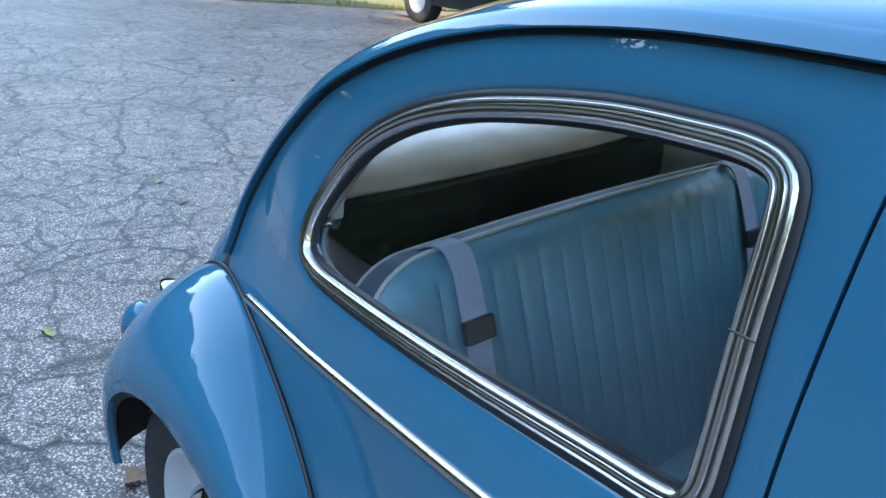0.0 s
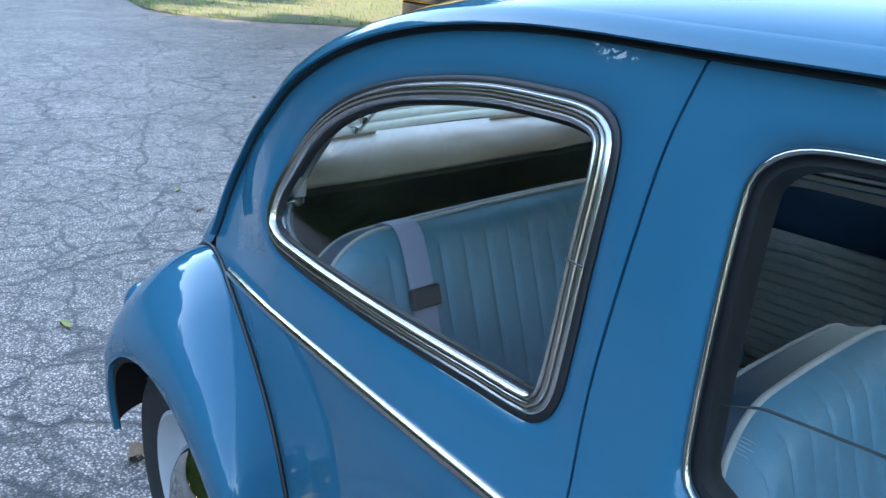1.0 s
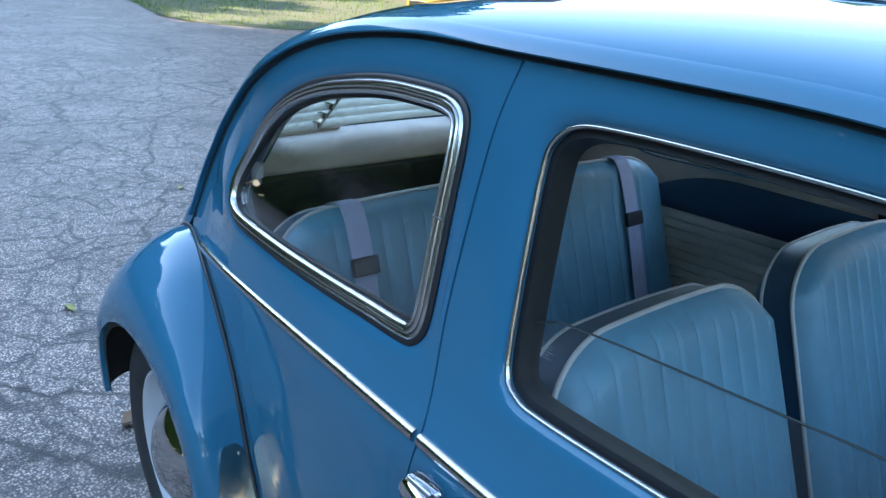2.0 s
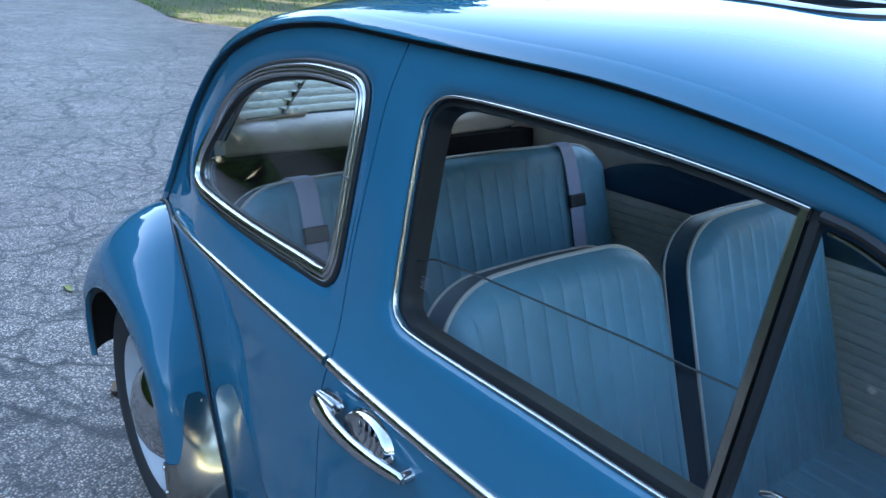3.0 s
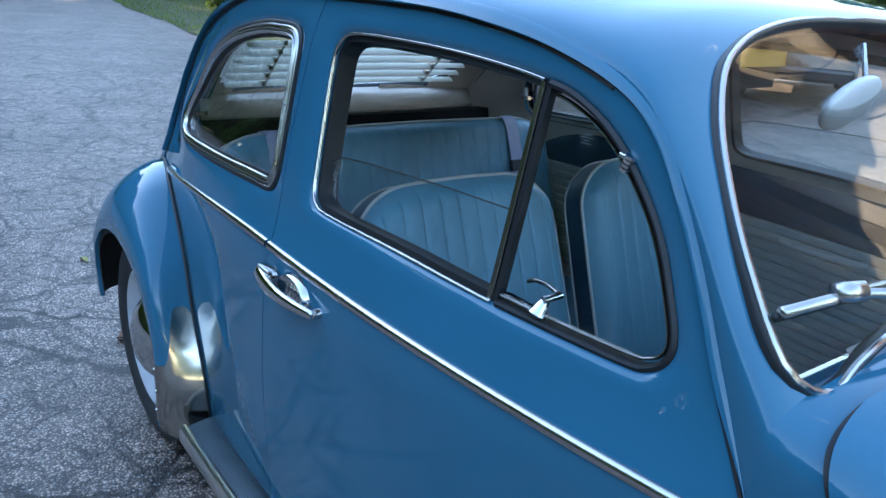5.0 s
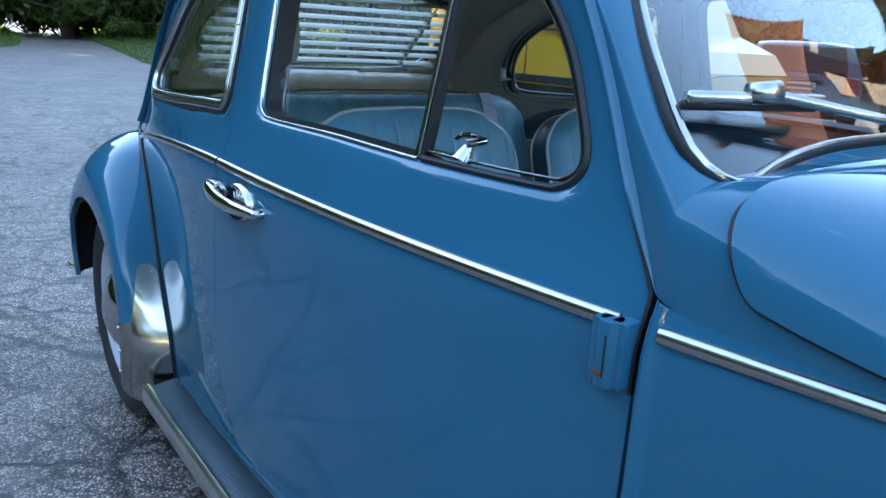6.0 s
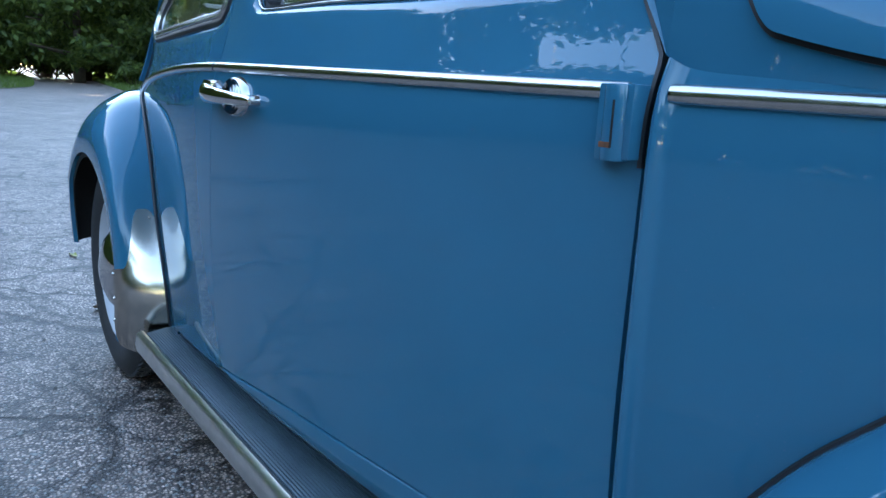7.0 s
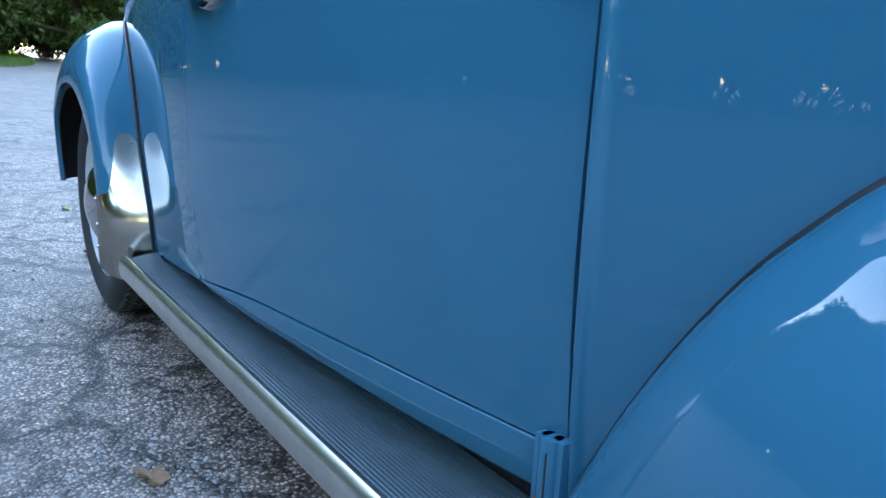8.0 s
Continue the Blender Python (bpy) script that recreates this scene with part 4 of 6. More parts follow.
def bonnet():
    rows = [r for r in smooth_curve(FRONT_FORM, 170) if r[0] > 0.672]
    n, m = len(rows), 90
    p = []
    for r in rows:
        q = min(1.0, (r[0] - 0.672) / 0.06)
        wide = 0.965 * (1 - (1 - q) ** 2) ** 0.26 if q > 0 else 0.0
        p.append([form_point(r, wide * s) for s in np.linspace(-1, 1, m)])
    p = np.array(p)
    p[0] = p[0] * 0.5 + p[1] * 0.5
    du, dv = np.gradient(p, axis=0), np.gradient(p, axis=1)
    nn = np.cross(du, dv)
    nn /= np.linalg.norm(nn, axis=2)[:, :, None] + 1e-9
    if nn[n // 2, m // 2, 2] < 0:
        nn = -nn
    nn[0] = nn[2]
    top = p + nn * 0.010
    low = p - nn * 0.006
    ring_ix = [(i, 0) for i in range(n)] + [(n - 1, j) for j in range(1, m)] + [(i, m - 1) for i in range(n - 2, -1, -1)] + [(0, j) for j in range(m - 2, 0, -1)]
    verts = list(top.reshape(-1, 3)) + list(low.reshape(-1, 3))
    idx = [i * m + j for i, j in ring_ix]
    f = [tuple(reversed(q)) for q in grid_faces(n, m)] + [(idx[k - 1], idx[k], idx[k] + n * m, idx[k - 1] + n * m) for k in range(len(idx))]
    lid = link("bonnet", verts, f, PAINT, car, "blue bonnet lid")
    fix_normals(lid)
    me = lid.data
    me.set_sharp_from_angle(angle=radians(50))
    # rubber seal that shows in the gap
    edge = [low[i, 0] for i in range(n - 1, 0, -1)] + [low[1, j] for j in range(0, m, 3)] + [low[i, m - 1] for i in range(1, n)]
    en = [nn[i, 0] for i in range(n - 1, 0, -1)] + [nn[1, j] for j in range(0, m, 3)] + [nn[i, m - 1] for i in range(1, n)]
    v, ff = sweep(edge, en, [(-0.0045, -0.01), (-0.0045, 0.0085), (0.0045, 0.0085), (0.0045, -0.01)])
    link("bonnet_seal", v, ff, RUBBER, lid, "black rubber seal")


def fix_normals(ob):
    bm = bmesh.new()
    bm.from_mesh(ob.data)
    bmesh.ops.recalc_face_normals(bm, faces=bm.faces)
    bm.to_mesh(ob.data)
    bm.free()


bonnet()


# ---- fenders, wheels, running boards ----
def fender_point(i, v, line, cx, cz, lip_r, lip_y, out=0.0):
    """i along the bead, v from the bead (0) to the wheel-arch lip (1)."""
    x, z = line[i]
    a = np.array((x, side(x, z), z))
    ang = math.atan2(z - cz, x - cx)
    k = i / (len(line) - 1)
    low = min(k, 1 - k)
    l = np.array((cx + lip_r[0] * math.cos(ang), lip_y - 0.02 * min(1.0, low * 5) + 0.02 if cx > 0 or k > 0.5 else lip_y, max(cz + lip_r[1] * math.sin(ang), 0.19)))
    rad = np.array((math.cos(ang), 0, math.sin(ang)))
    if cx > 0:
        c1 = a + np.array((0, -0.072, 0))
        c2 = l + rad * 0.032 + np.array((0, 0.012, 0))
    else:
        # the leading edge is flatter than the crown
        full = min(1.0, max(0.0, (k - 0.14) / 0.16))
        full = full * full * (3 - 2 * full)
        c1 = a + np.array((0, -0.045 - 0.030 * full, 0)) + rad * (0.002 * full - 0.014 * (1 - full))
        c2 = l + rad * (0.045 + 0.065 * full) + np.array((0, -0.012 * full, 0))
    u = 1 - v
    return u ** 3 * a + 3 * u * u * v * c1 + 3 * u * v * v * c2 + v ** 3 * l


def fender(name, line, cx, cz, lip_r, lip_y, flip, label):
    n, m = len(line), 26
    p = np.array([[fender_point(i, j / (m - 1), line, cx, cz, lip_r, lip_y) for j in range(m)] for i in range(n)])
    lip = p[:, -1:, :] + np.array((0, 0.014, 0))
    lip2 = p[:, -1:, :] + np.array((0, 0.016, 0)) + (p[:, -2:-1, :] - p[:, -1:, :]) * 0.8
    p = np.concatenate([p, lip, lip2], 1)
    f = grid_faces(n, m + 2)
    fen = link(name, p.reshape(-1, 3), f, PAINT, car, label, flip=flip)

    def inward(i):
        d = np.array((line[i][0] - cx, 0, line[i][1] - cz))
        return d * 0.014 / np.linalg.norm(d)
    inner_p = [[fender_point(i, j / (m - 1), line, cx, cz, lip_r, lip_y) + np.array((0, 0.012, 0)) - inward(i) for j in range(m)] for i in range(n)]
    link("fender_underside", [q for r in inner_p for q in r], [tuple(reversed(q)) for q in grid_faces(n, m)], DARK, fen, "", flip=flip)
    v, f = sweep([flank(x, z, 0.004 if cx < 0 else 0.006) for x, z in line], [flank_normal(x, z) for x, z in line], ring(0.0046, 8))
    link("bead", v, f, RUBBER, fen, "black fender beading", flip=flip)
    return fen, p


LIP_REAR, LIP_Y = (0.335, 0.325), -0.757


def rear_fender(flip):
    fen, p = fender("rear_fender", bead, -1.205, 0.325, LIP_REAR, LIP_Y, flip, "bulging blue rear fender")
    # polished stone guard on its leading edge
    n, m = 44, 30
    rows = []
    for j in range(m):
        v = 0.05 + 0.95 * j / (m - 1)
        fall = min(1.0, max(0.0, (v - 0.26) / 0.42))
        top = 0.246 - 0.030 * max(0.0, 1 - v / 0.16) ** 2 - 0.092 * fall * fall * (3 - 2 * fall)
        foot = 0.050 * max(0.0, (v - 0.72) / 0.28) ** 2.2
        row = []
        for i in range(n):
            k = (foot + (top - foot) * i / (n - 1)) * (len(bead) - 1)
            i0 = int(k)
            q = fender_point(i0, v, bead, -1.205, 0.325, LIP_REAR, LIP_Y) * (1 - (k - i0)) + fender_point(i0 + 1, v, bead, -1.205, 0.325, LIP_REAR, LIP_Y) * (k - i0)
            row.append(q)
        rows.append(row)
    g = np.array(rows)
    du, dv = np.gradient(g, axis=0), np.gradient(g, axis=1)
    nn = np.cross(du, dv)
    nn /= np.linalg.norm(nn, axis=2)[:, :, None] + 1e-9
    if nn[m // 2, n // 2, 1] > 0:
        nn = -nn
    top_s, low_s = g + nn * 0.0045, g - nn * 0.002
    verts = list(top_s.reshape(-1, 3)) + list(low_s.reshape(-1, 3))
    rim = [i for i in range(n)] + [j * n + n - 1 for j in range(1, m)] + [(m - 1) * n + i for i in range(n - 2, -1, -1)] + [j * n for j in range(m - 2, 0, -1)]
    faces = grid_faces(m, n) + [(rim[i - 1], rim[i], rim[i] + m * n, rim[i - 1] + m * n) for i in range(len(rim))]
    bmf = link("stone_guard", verts, faces, GUARD_STEEL, fen, "polished stainless steel stone guard", flip=flip)
    fix_normals(bmf)
    for j, i in ((2, n - 3), (m - 2, n - 4), (m - 2, n // 2), (m - 2, 5), (2, n // 2)):
        q, qn = g[j, i], nn[j, i]
        bm = bmesh.new()
        rod(bm, q, q + qn * 0.008, 0.0055, 0.003, 10)
        link_bm("rivet", bm, STEEL, fen, flip)


FRONT_BEAD = smooth_curve([(0.650, 0.24), (0.655, 0.32), (0.695, 0.412), (0.745, 0.505), (0.80, 0.588), (0.845, 0.640), (0.90, 0.69), (1.0, 0.745), (1.12, 0.775), (1.25, 0.77), (1.40, 0.71), (1.52, 0.60), (1.58, 0.47), (1.60, 0.35)], 110)


def revolve(profile, n=48):
    """A body of turning about the y axis from (radius, y) pairs."""
    v = [(r * math.cos(a), y, r * math.sin(a)) for r, y in profile for a in np.linspace(0, 2 * math.pi, n, endpoint=False)]
    return v, grid_faces(len(profile), n, False, True)


def wheel(cx, cy, flip):
    hub = new("wheel")
    hub.parent = car
    hub.location = (cx, -cy if flip else cy, 0.313)
    tp = [(0.200, 0.02), (0.205, -0.055), (0.225, -0.070), (0.262, -0.075), (0.292, -0.066), (0.308, -0.050), (0.313, -0.03), (0.313, 0.03), (0.308, 0.05), (0.292, 0.066), (0.25, 0.075), (0.205, 0.06)]
    v, f = revolve(tp)
    t = link("tyre", v, f, TYRE, hub, "black crossply tyre", flip=flip)
    fix_normals(t)
    # tread blocks in zigzag rows
    bm = bmesh.new()
    for i in range(64):
        for y, ph in ((-0.044, 0.0), (-0.022, 0.5), (0.0, 0.0), (0.022, 0.5), (0.044, 0.0)):
            a = 2 * math.pi * (i + ph) / 64
            m = Matrix.Rotation(-a, 4, "Y") @ Matrix.Translation((0.3135 if abs(y) < 0.04 else 0.309, y, 0)) @ Matrix.Rotation(0.5 if ph else -0.5, 4, "X") @ Matrix.Diagonal((0.008, 0.015, 0.021, 1))
            bmesh.ops.create_cube(bm, size=1, matrix=m)
    tr = part("tread", bm, TYRE, hub)
    rp = [(0.208, -0.052), (0.212, -0.060), (0.204, -0.063), (0.196, -0.056), (0.188, -0.030), (0.176, -0.022), (0.150, -0.018), (0.128, -0.026), (0.108, -0.040), (0.085, -0.036), (0.02, -0.03)]
    v, f = revolve(rp)
    fix_normals(link("rim", v, f, RIM_PAINT, hub, "silver-white painted steel wheel", flip=flip))
    hp = [(0.130, -0.030), (0.135, -0.038), (0.130, -0.047), (0.118, -0.060), (0.092, -0.080), (0.06, -0.094), (0.027, -0.101), (0.001, -0.102)]
    v, f = revolve(hp)
    fix_normals(link("hubcap", v, f, CHROME, hub, "domed chrome hubcap", flip=flip))


def running_board(flip):
    brd = new("running_board")
    brd.parent = car
    x0, x1 = -0.775, 0.72
    xs = np.linspace(x0, x1, 40)
    # ribbed mat: ridges run along the car
    prof = []
    y0, y1 = -0.572, -0.714
    nr = 26
    for i in range(nr):
        a = y0 + (y1 - y0) * i / nr
        w = (y1 - y0) / nr
        for t, h in ((0.0, 0.0), (0.22, 0.0), (0.32, 0.004), (0.80, 0.004), (0.92, 0.0)):
            yy = a + w * t
            prof.append((yy, 0.256 + h - 0.012 * ((yy - y0) / (y1 - y0)) ** 3))
    prof = [(y0, 0.235)] + prof + [(y1, 0.243)]
    v = [(x, y, z) for x in xs for y, z in prof]
    fix_open(link("rubber_mat", v, grid_faces(len(xs), len(prof)), MAT_RUBBER, brd, "ribbed blue-grey rubber mat", False, flip))
    edge = [(-0.712, 0.249), (-0.716, 0.256), (-0.722, 0.258), (-0.730, 0.252), (-0.7345, 0.240), (-0.736, 0.224), (-0.733, 0.208), (-0.726, 0.204), (-0.722, 0.21), (-0.72, 0.235)]
    v = [(x, y, z) for x in xs for y, z in edge]
    f = grid_faces(len(xs), len(edge), False, True) + [tuple(range(len(edge))), tuple(reversed(range((len(xs) - 1) * len(edge), len(xs) * len(edge))))]
    fix_normals(link("edge_trim", v, f, BOARD_ALU, brd, "bright aluminium edge strip", True, flip))
    bm = bmesh.new()
    box(bm, x0, x1, -0.722, -0.56, 0.20, 0.2345)
    link_bm("board_base", bm, MAT_RUBBER, brd, flip, smooth=False)


def fix_open(ob):
    """Turns an open sheet so that it faces up."""
    me = ob.data
    if sum(p.normal.z * p.area for p in me.polygons) < 0:
        me.flip_normals()


for flip in (False, True):
    rear_fender(flip)
    fender("front_fender", FRONT_BEAD, 1.20, 0.325, (0.31, 0.305), -0.755, flip, "bulging blue front fender")
    wheel(-1.195, -0.628, flip)
    wheel(1.185, -0.628, flip)
    running_board(flip)

# floor pan, closing the body below, and rear luggage well
bm = bmesh.new()
box(bm, -1.3, 0.95, -0.565, 0.565, 0.235, 0.27)
part("floor_pan", bm, CARPET, car, "charcoal carpeted floor")
bm = bmesh.new()
box(bm, -1.16, -1.0, -0.54, 0.54, 0.60, 0.64)
box(bm, -1.20, -1.16, -0.54, 0.54, 0.60, 0.955)
part("luggage_well", bm, CARPET, car, "dark carpeted luggage well")
# soft padded roll from the foot of the rear window down to the luggage well
rows = []
for y in np.linspace(-0.53, 0.53, 48):
    back = on_form(y, 1.005, False)[0] + 0.024
    sag = 0.004 * noise.noise((y * 9, 0.3, 0))
    front_x = -1.185 - 0.05 * (y / 0.53) ** 4
    rows.append([(back, y, 1.012), (back + (front_x - back) * 0.35, y, 1.006 + sag), (back + (front_x - back) * 0.75, y, 0.998 + sag), (front_x - 0.012, y, 0.988 + sag), (front_x, y, 0.974), (front_x + 0.002, y, 0.962), (front_x - 0.010, y, 0.950), (back, y, 0.945)])
fix_open(link("rear_ledge", [p for r in rows for p in r], grid_faces(48, 8), LINER, car, "padded beige cloth ledge under the rear window"))
bm = bmesh.new()
box(bm, 0.56, 0.60, -0.56, 0.56, 0.62, 0.96)
part("dashboard", bm, PAINT, car, "blue painted dashboard", bevel=0.012)
bm = bmesh.new()
box(bm, 0.72, 0.76, -0.57, 0.57, 0.25, 0.90)
part("bulkhead", bm, DARK, car)

# rear lamps and bumper ends just seen past the rear fender
for s in (-1, 1):
    bm = bmesh.new()
    bmesh.ops.create_uvsphere(bm, u_segments=20, v_segments=12, radius=0.055, matrix=Matrix.Translation((-1.63, s * 0.62, 0.575)) @ Matrix.Rotation(0.5, 4, "Y") @ Matrix.Diagonal((1.0, 0.75, 1.25, 1)))
    lamp = part("tail_lamp", bm, PAINT, car, "blue tail lamp housing", True)
    bm = bmesh.new()
    rod(bm, (-1.84, s * 0.475, 0.40), (-1.84, s * 0.475, 0.565), 0.024, 0.018, 16)
    part("bumper_guard", bm, CHROME, car, "chrome bumper guard", True)
bm = bmesh.new()
box(bm, -1.87, -1.84, -0.60, 0.60, 0.36, 0.44)
part("rear_bumper", bm, CHROME, car, "chrome rear bumper", bevel=0.012)


# ---- interior ----
def seat_back(name, hw, height, thick, pleats, base, lean, corner, label, taper=0.0):
    """A pleated seat back that faces forward: base is its lower middle, lean the degrees it tips back."""
    head = new(name)
    head.parent = car
    head.matrix_local = pose(*base, 0, -lean, 0)
    ny, nh = 150, 40
    ys = np.linspace(-hw, hw, ny)

    def top(y):
        d = abs(y) - (hw - corner)
        return height - (corner * 0.75 * (1 - math.sqrt(max(0.0, 1 - (d / corner) ** 2))) if d > 0 else 0.0) - 0.012 * (y / hw) ** 2

    front, back = [], []
    for y in ys:
        tp = top(y)
        for j in range(nh):
            z = tp * j / (nh - 1)
            squeeze = 1 - taper * (z / height) ** 2
            e = min(hw - abs(y), tp - z, z + 0.03)
            e = min(1.0, max(0.0, e / 0.055))
            d = 0.036 * (1 - (1 - e) ** 2.4)
            g = 0.0
            if e > 0.35 and abs(y) < hw * 0.80:
                k = (y / (2 * hw * 0.80) + 0.5) * pleats
                f = abs(k - round(k)) * (2 * hw * 0.80) / pleats
                g = 0.0032 * math.exp(-(f / 0.0026) ** 2) * min(1.0, (e - 0.35) * 3)
                d += 0.001 * (1 - math.exp(-(f / 0.012) ** 2))
            front.append((d - g, y * squeeze, z))
            back.append((-thick + 0.03 * (1 - e) ** 2, y * squeeze, z))
    f = [tuple(reversed(q)) for q in grid_faces(ny, nh)]
    b = grid_faces(ny, nh, base=ny * nh)
    rim = [i * nh for i in range(ny)] + [(ny - 1) * nh + j for j in range(1, nh)] + [i * nh + nh - 1 for i in range(ny - 2, -1, -1)] + [j for j in range(nh - 2, 0, -1)]
    o = ny * nh
    link("cover", front, f, VINYL, head, "blue-grey pleated vinyl")
    sides = [(rim[i - 1], rim[i], rim[i] + o, rim[i - 1] + o) for i in range(len(rim))]
    sd = link("back_shell", front + back, b + sides, VINYL_DARK, head, "navy vinyl back and sides")
    fix_normals(sd)
    line = [(0.002, -hw * (1 - taper * (z / height) ** 2), z) for z in np.linspace(0, top(-hw), 12)[:-1]] + [(0.002, y * (1 - taper * (top(y) / height) ** 2), top(y)) for y in ys] + [(0.002, hw * (1 - taper * (z / height) ** 2), z) for z in np.linspace(top(hw), 0, 12)[1:]]
    line = resample(line, 160)
    v, ff = sweep(line, [(1, 0, 0)] * len(line), ring(0.0038, 8))
    link("piping", v, ff, PIPING, head, "off-white piping")
    v, ff = sweep([(p[0] - thick + 0.028, p[1], p[2]) for p in line], [(1, 0, 0)] * len(line), ring(0.0032, 8))
    link("piping", v, ff, PIPING, head, "off-white piping on the rear edge")
    return head


def cushion(name, hw, length, height, pleats, base, label):
    head = new(name)
    head.parent = car
    head.location = base
    nx, ny = 36, 110
    v = []
    for i in range(nx):
        x = length * i / (nx - 1)
        for j in range(ny):
            y = -hw + 2 * hw * j / (ny - 1)
            e = min(1.0, max(0.0, min(hw - abs(y), length - x, x + 0.05) / 0.06))
            z = height - 0.045 * (1 - e) ** 2.4
            k = (y / (2 * hw) + 0.5) * pleats
            f = abs(k - round(k)) * 2 * hw / pleats
            z -= 0.004 * math.exp(-(f / 0.004) ** 2) * (1 if e > 0.9 else 0)
            v.append((x, y, z))
    n = len(v)
    v += [(x, y, 0.0) for x, y, z in v]
    rim = [i * ny for i in range(nx)] + [(nx - 1) * ny + j for j in range(1, ny)] + [i * ny + ny - 1 for i in range(nx - 2, -1, -1)] + [j for j in range(ny - 2, 0, -1)]
    f = grid_faces(nx, ny) + [(rim[i - 1], rim[i], rim[i] + n, rim[i - 1] + n) for i in range(len(rim))]
    ob = link("cover", v, f, VINYL, head, "blue-grey vinyl")
    fix_normals(ob)
    line = [(x, -hw, height - 0.045) for x in np.linspace(0, length, 20)] + [(length, y, height - 0.045) for y in np.linspace(-hw, hw, 20)[1:]] + [(x, hw, height - 0.045) for x in np.linspace(length, 0, 20)[1:]]
    vv, ff = sweep(resample(line, 60), [(0, 0, 1)] * 60, ring(0.005, 8))
    link("piping", vv, ff, PIPING, head, "off-white piping")
    return head


seat_back("rear_seat_back", 0.575, 0.525, 0.09, 17, (-0.755, 0, 0.475), 19.5, 0.13, "")
cushion("rear_seat_cushion", 0.55, 0.42, 0.16, 17, (-0.76, 0, 0.33), "")
for y, x, hw, h, lean in ((-0.30, -0.045, 0.262, 0.612, 20), (0.322, -0.07, 0.258, 0.605, 20)):
    seat_back("front_seat_back", hw, h, 0.085, 9, (x, y, 0.42), lean, 0.13, "", 0.05)
    cushion("front_seat_cushion", hw, 0.42, 0.17, 8, (x - 0.02, y, 0.29), "")


def seat_belt(y, buckle_z):
    """Webbing hung over the rear seat back, with its buckle."""
    head = new("seat_belt")
    head.parent = car
    top = np.array((-0.914, y, 0.977))
    line = [top + (-0.06, 0, -0.06), top + (-0.045, 0, -0.022), top + (-0.012, 0, -0.006), top + (0.024, 0, -0.016), top + (0.067, -0.003, -0.10), top + (0.102, -0.005, -0.198), top + (0.155, -0.010, -0.345), top + (0.192, -0.012, -0.45)]
    line = smooth_curve(line, 50)
    t = np.gradient(line, axis=0)
    t /= np.linalg.norm(t, axis=1)[:, None]
    nn = np.cross(np.tile(np.array((0, 1.0, 0)), (len(line), 1)), t)
    nn[nn[:, 0] < 0] *= -1
    nn[:8] = nn[8]
    v, f = sweep(line, np.cross(np.cross(t, (0, 1.0, 0)), t) * 0 + np.cross(t, (0, -1.0, 0)), [(0.024, -0.0015), (0.024, 0.0015), (-0.024, 0.0015), (-0.024, -0.0015)])
    fix_normals(link("webbing", v, f, WEB, head, "lavender-grey webbing", False))
    k = 14 + int(np.argmin(np.abs(line[14:, 2] - buckle_z)))
    c, d = line[k], t[k]
    up = np.cross(d, (0, 1.0, 0))
    m = Matrix((tuple(d) + (0,), (0, 1, 0, 0), tuple(up) + (0,), (0, 0, 0, 1))).transposed()
    m = Matrix.Translation(c + up * 0.005) @ m
    bm = bmesh.new()
    bmesh.ops.create_cube(bm, size=1, matrix=m @ Matrix.Diagonal((0.036, 0.058, 0.014, 1)))
    part("buckle", bm, PLASTIC, head, "black plastic buckle", bevel=0.004)


seat_belt(-0.411, 0.863)
seat_belt(0.402, 0.832)


def trim_panel(x0, x1, z0, z1, z2, y_in, flip, name):
    """Side trim: ribbed beige below, navy above."""
    n = 24
    xs = np.linspace(x0, x1, n)
    head = new(name)
    head.parent = car
    prof = []
    ribs = int((z1 - z0) / 0.026)
    for i in range(ribs):
        for t, d in ((0.0, 0.0), (0.15, 0.006), (0.5, 0.008), (0.85, 0.006), (1.0, 0.0)):
            prof.append((z0 + (z1 - z0) * (i + t * 0.98) / ribs, d))
    v = [(x, side(x, z) + y_in + d, z) for x in xs for z, d in prof]
    link("ribbed_panel", v, grid_faces(n, len(prof)), BEIGE, head, "ribbed beige vinyl", True, flip)
    # the upper edge arches down to the rear
    v = []
    for x in xs:
        for j, z in enumerate(np.linspace(z1, z2 - 0.065 * max(0.0, (-x - 0.66) / 0.24) ** 2, 8)):
            v.append((x, side(x, z) + y_in + 0.012 * math.sin(math.pi * j / 7) ** 0.5, z))
    link("upper_panel", v, grid_faces(n, 8), VINYL_DARK, head, "navy vinyl", True, flip)


for flip in (False, True):
    trim_panel(-0.98, -0.33, 0.30, 0.825, 0.945, 0.07, flip, "side_trim")
    trim_panel(-0.31, 0.62, 0.30, 0.825, 0.955, 0.06, flip, "door_trim")

# pull handle on the far door trim, seen through the windscreen
v, f = sweep(smooth_curve([(-0.02, 0.60, 0.80), (0.02, 0.575, 0.80), (0.16, 0.575, 0.80), (0.20, 0.60, 0.80)], 24), [(0, 0, 1)] * 24, ring(0.009, 10))
link("door_pull", v, f, PIPING, car, "pale door pull")

# assist strap on the pillar behind the near seat
for s in (-1, 1):
    line = smooth_curve([(-0.36, s * 0.53, 1.24), (-0.375, s * 0.512, 1.17), (-0.385, s * 0.505, 1.10), (-0.40, s * 0.512, 1.075), (-0.42, s * 0.53, 1.085)], 30)
    v, f = sweep(line, [(1, 0, 0)] * 30, [(0.012, -0.005), (0.012, 0.005), (-0.012, 0.005), (-0.012, -0.005)])
    fix_normals(link("assist_strap", v, f, WHITE, car, "pale assist strap"))


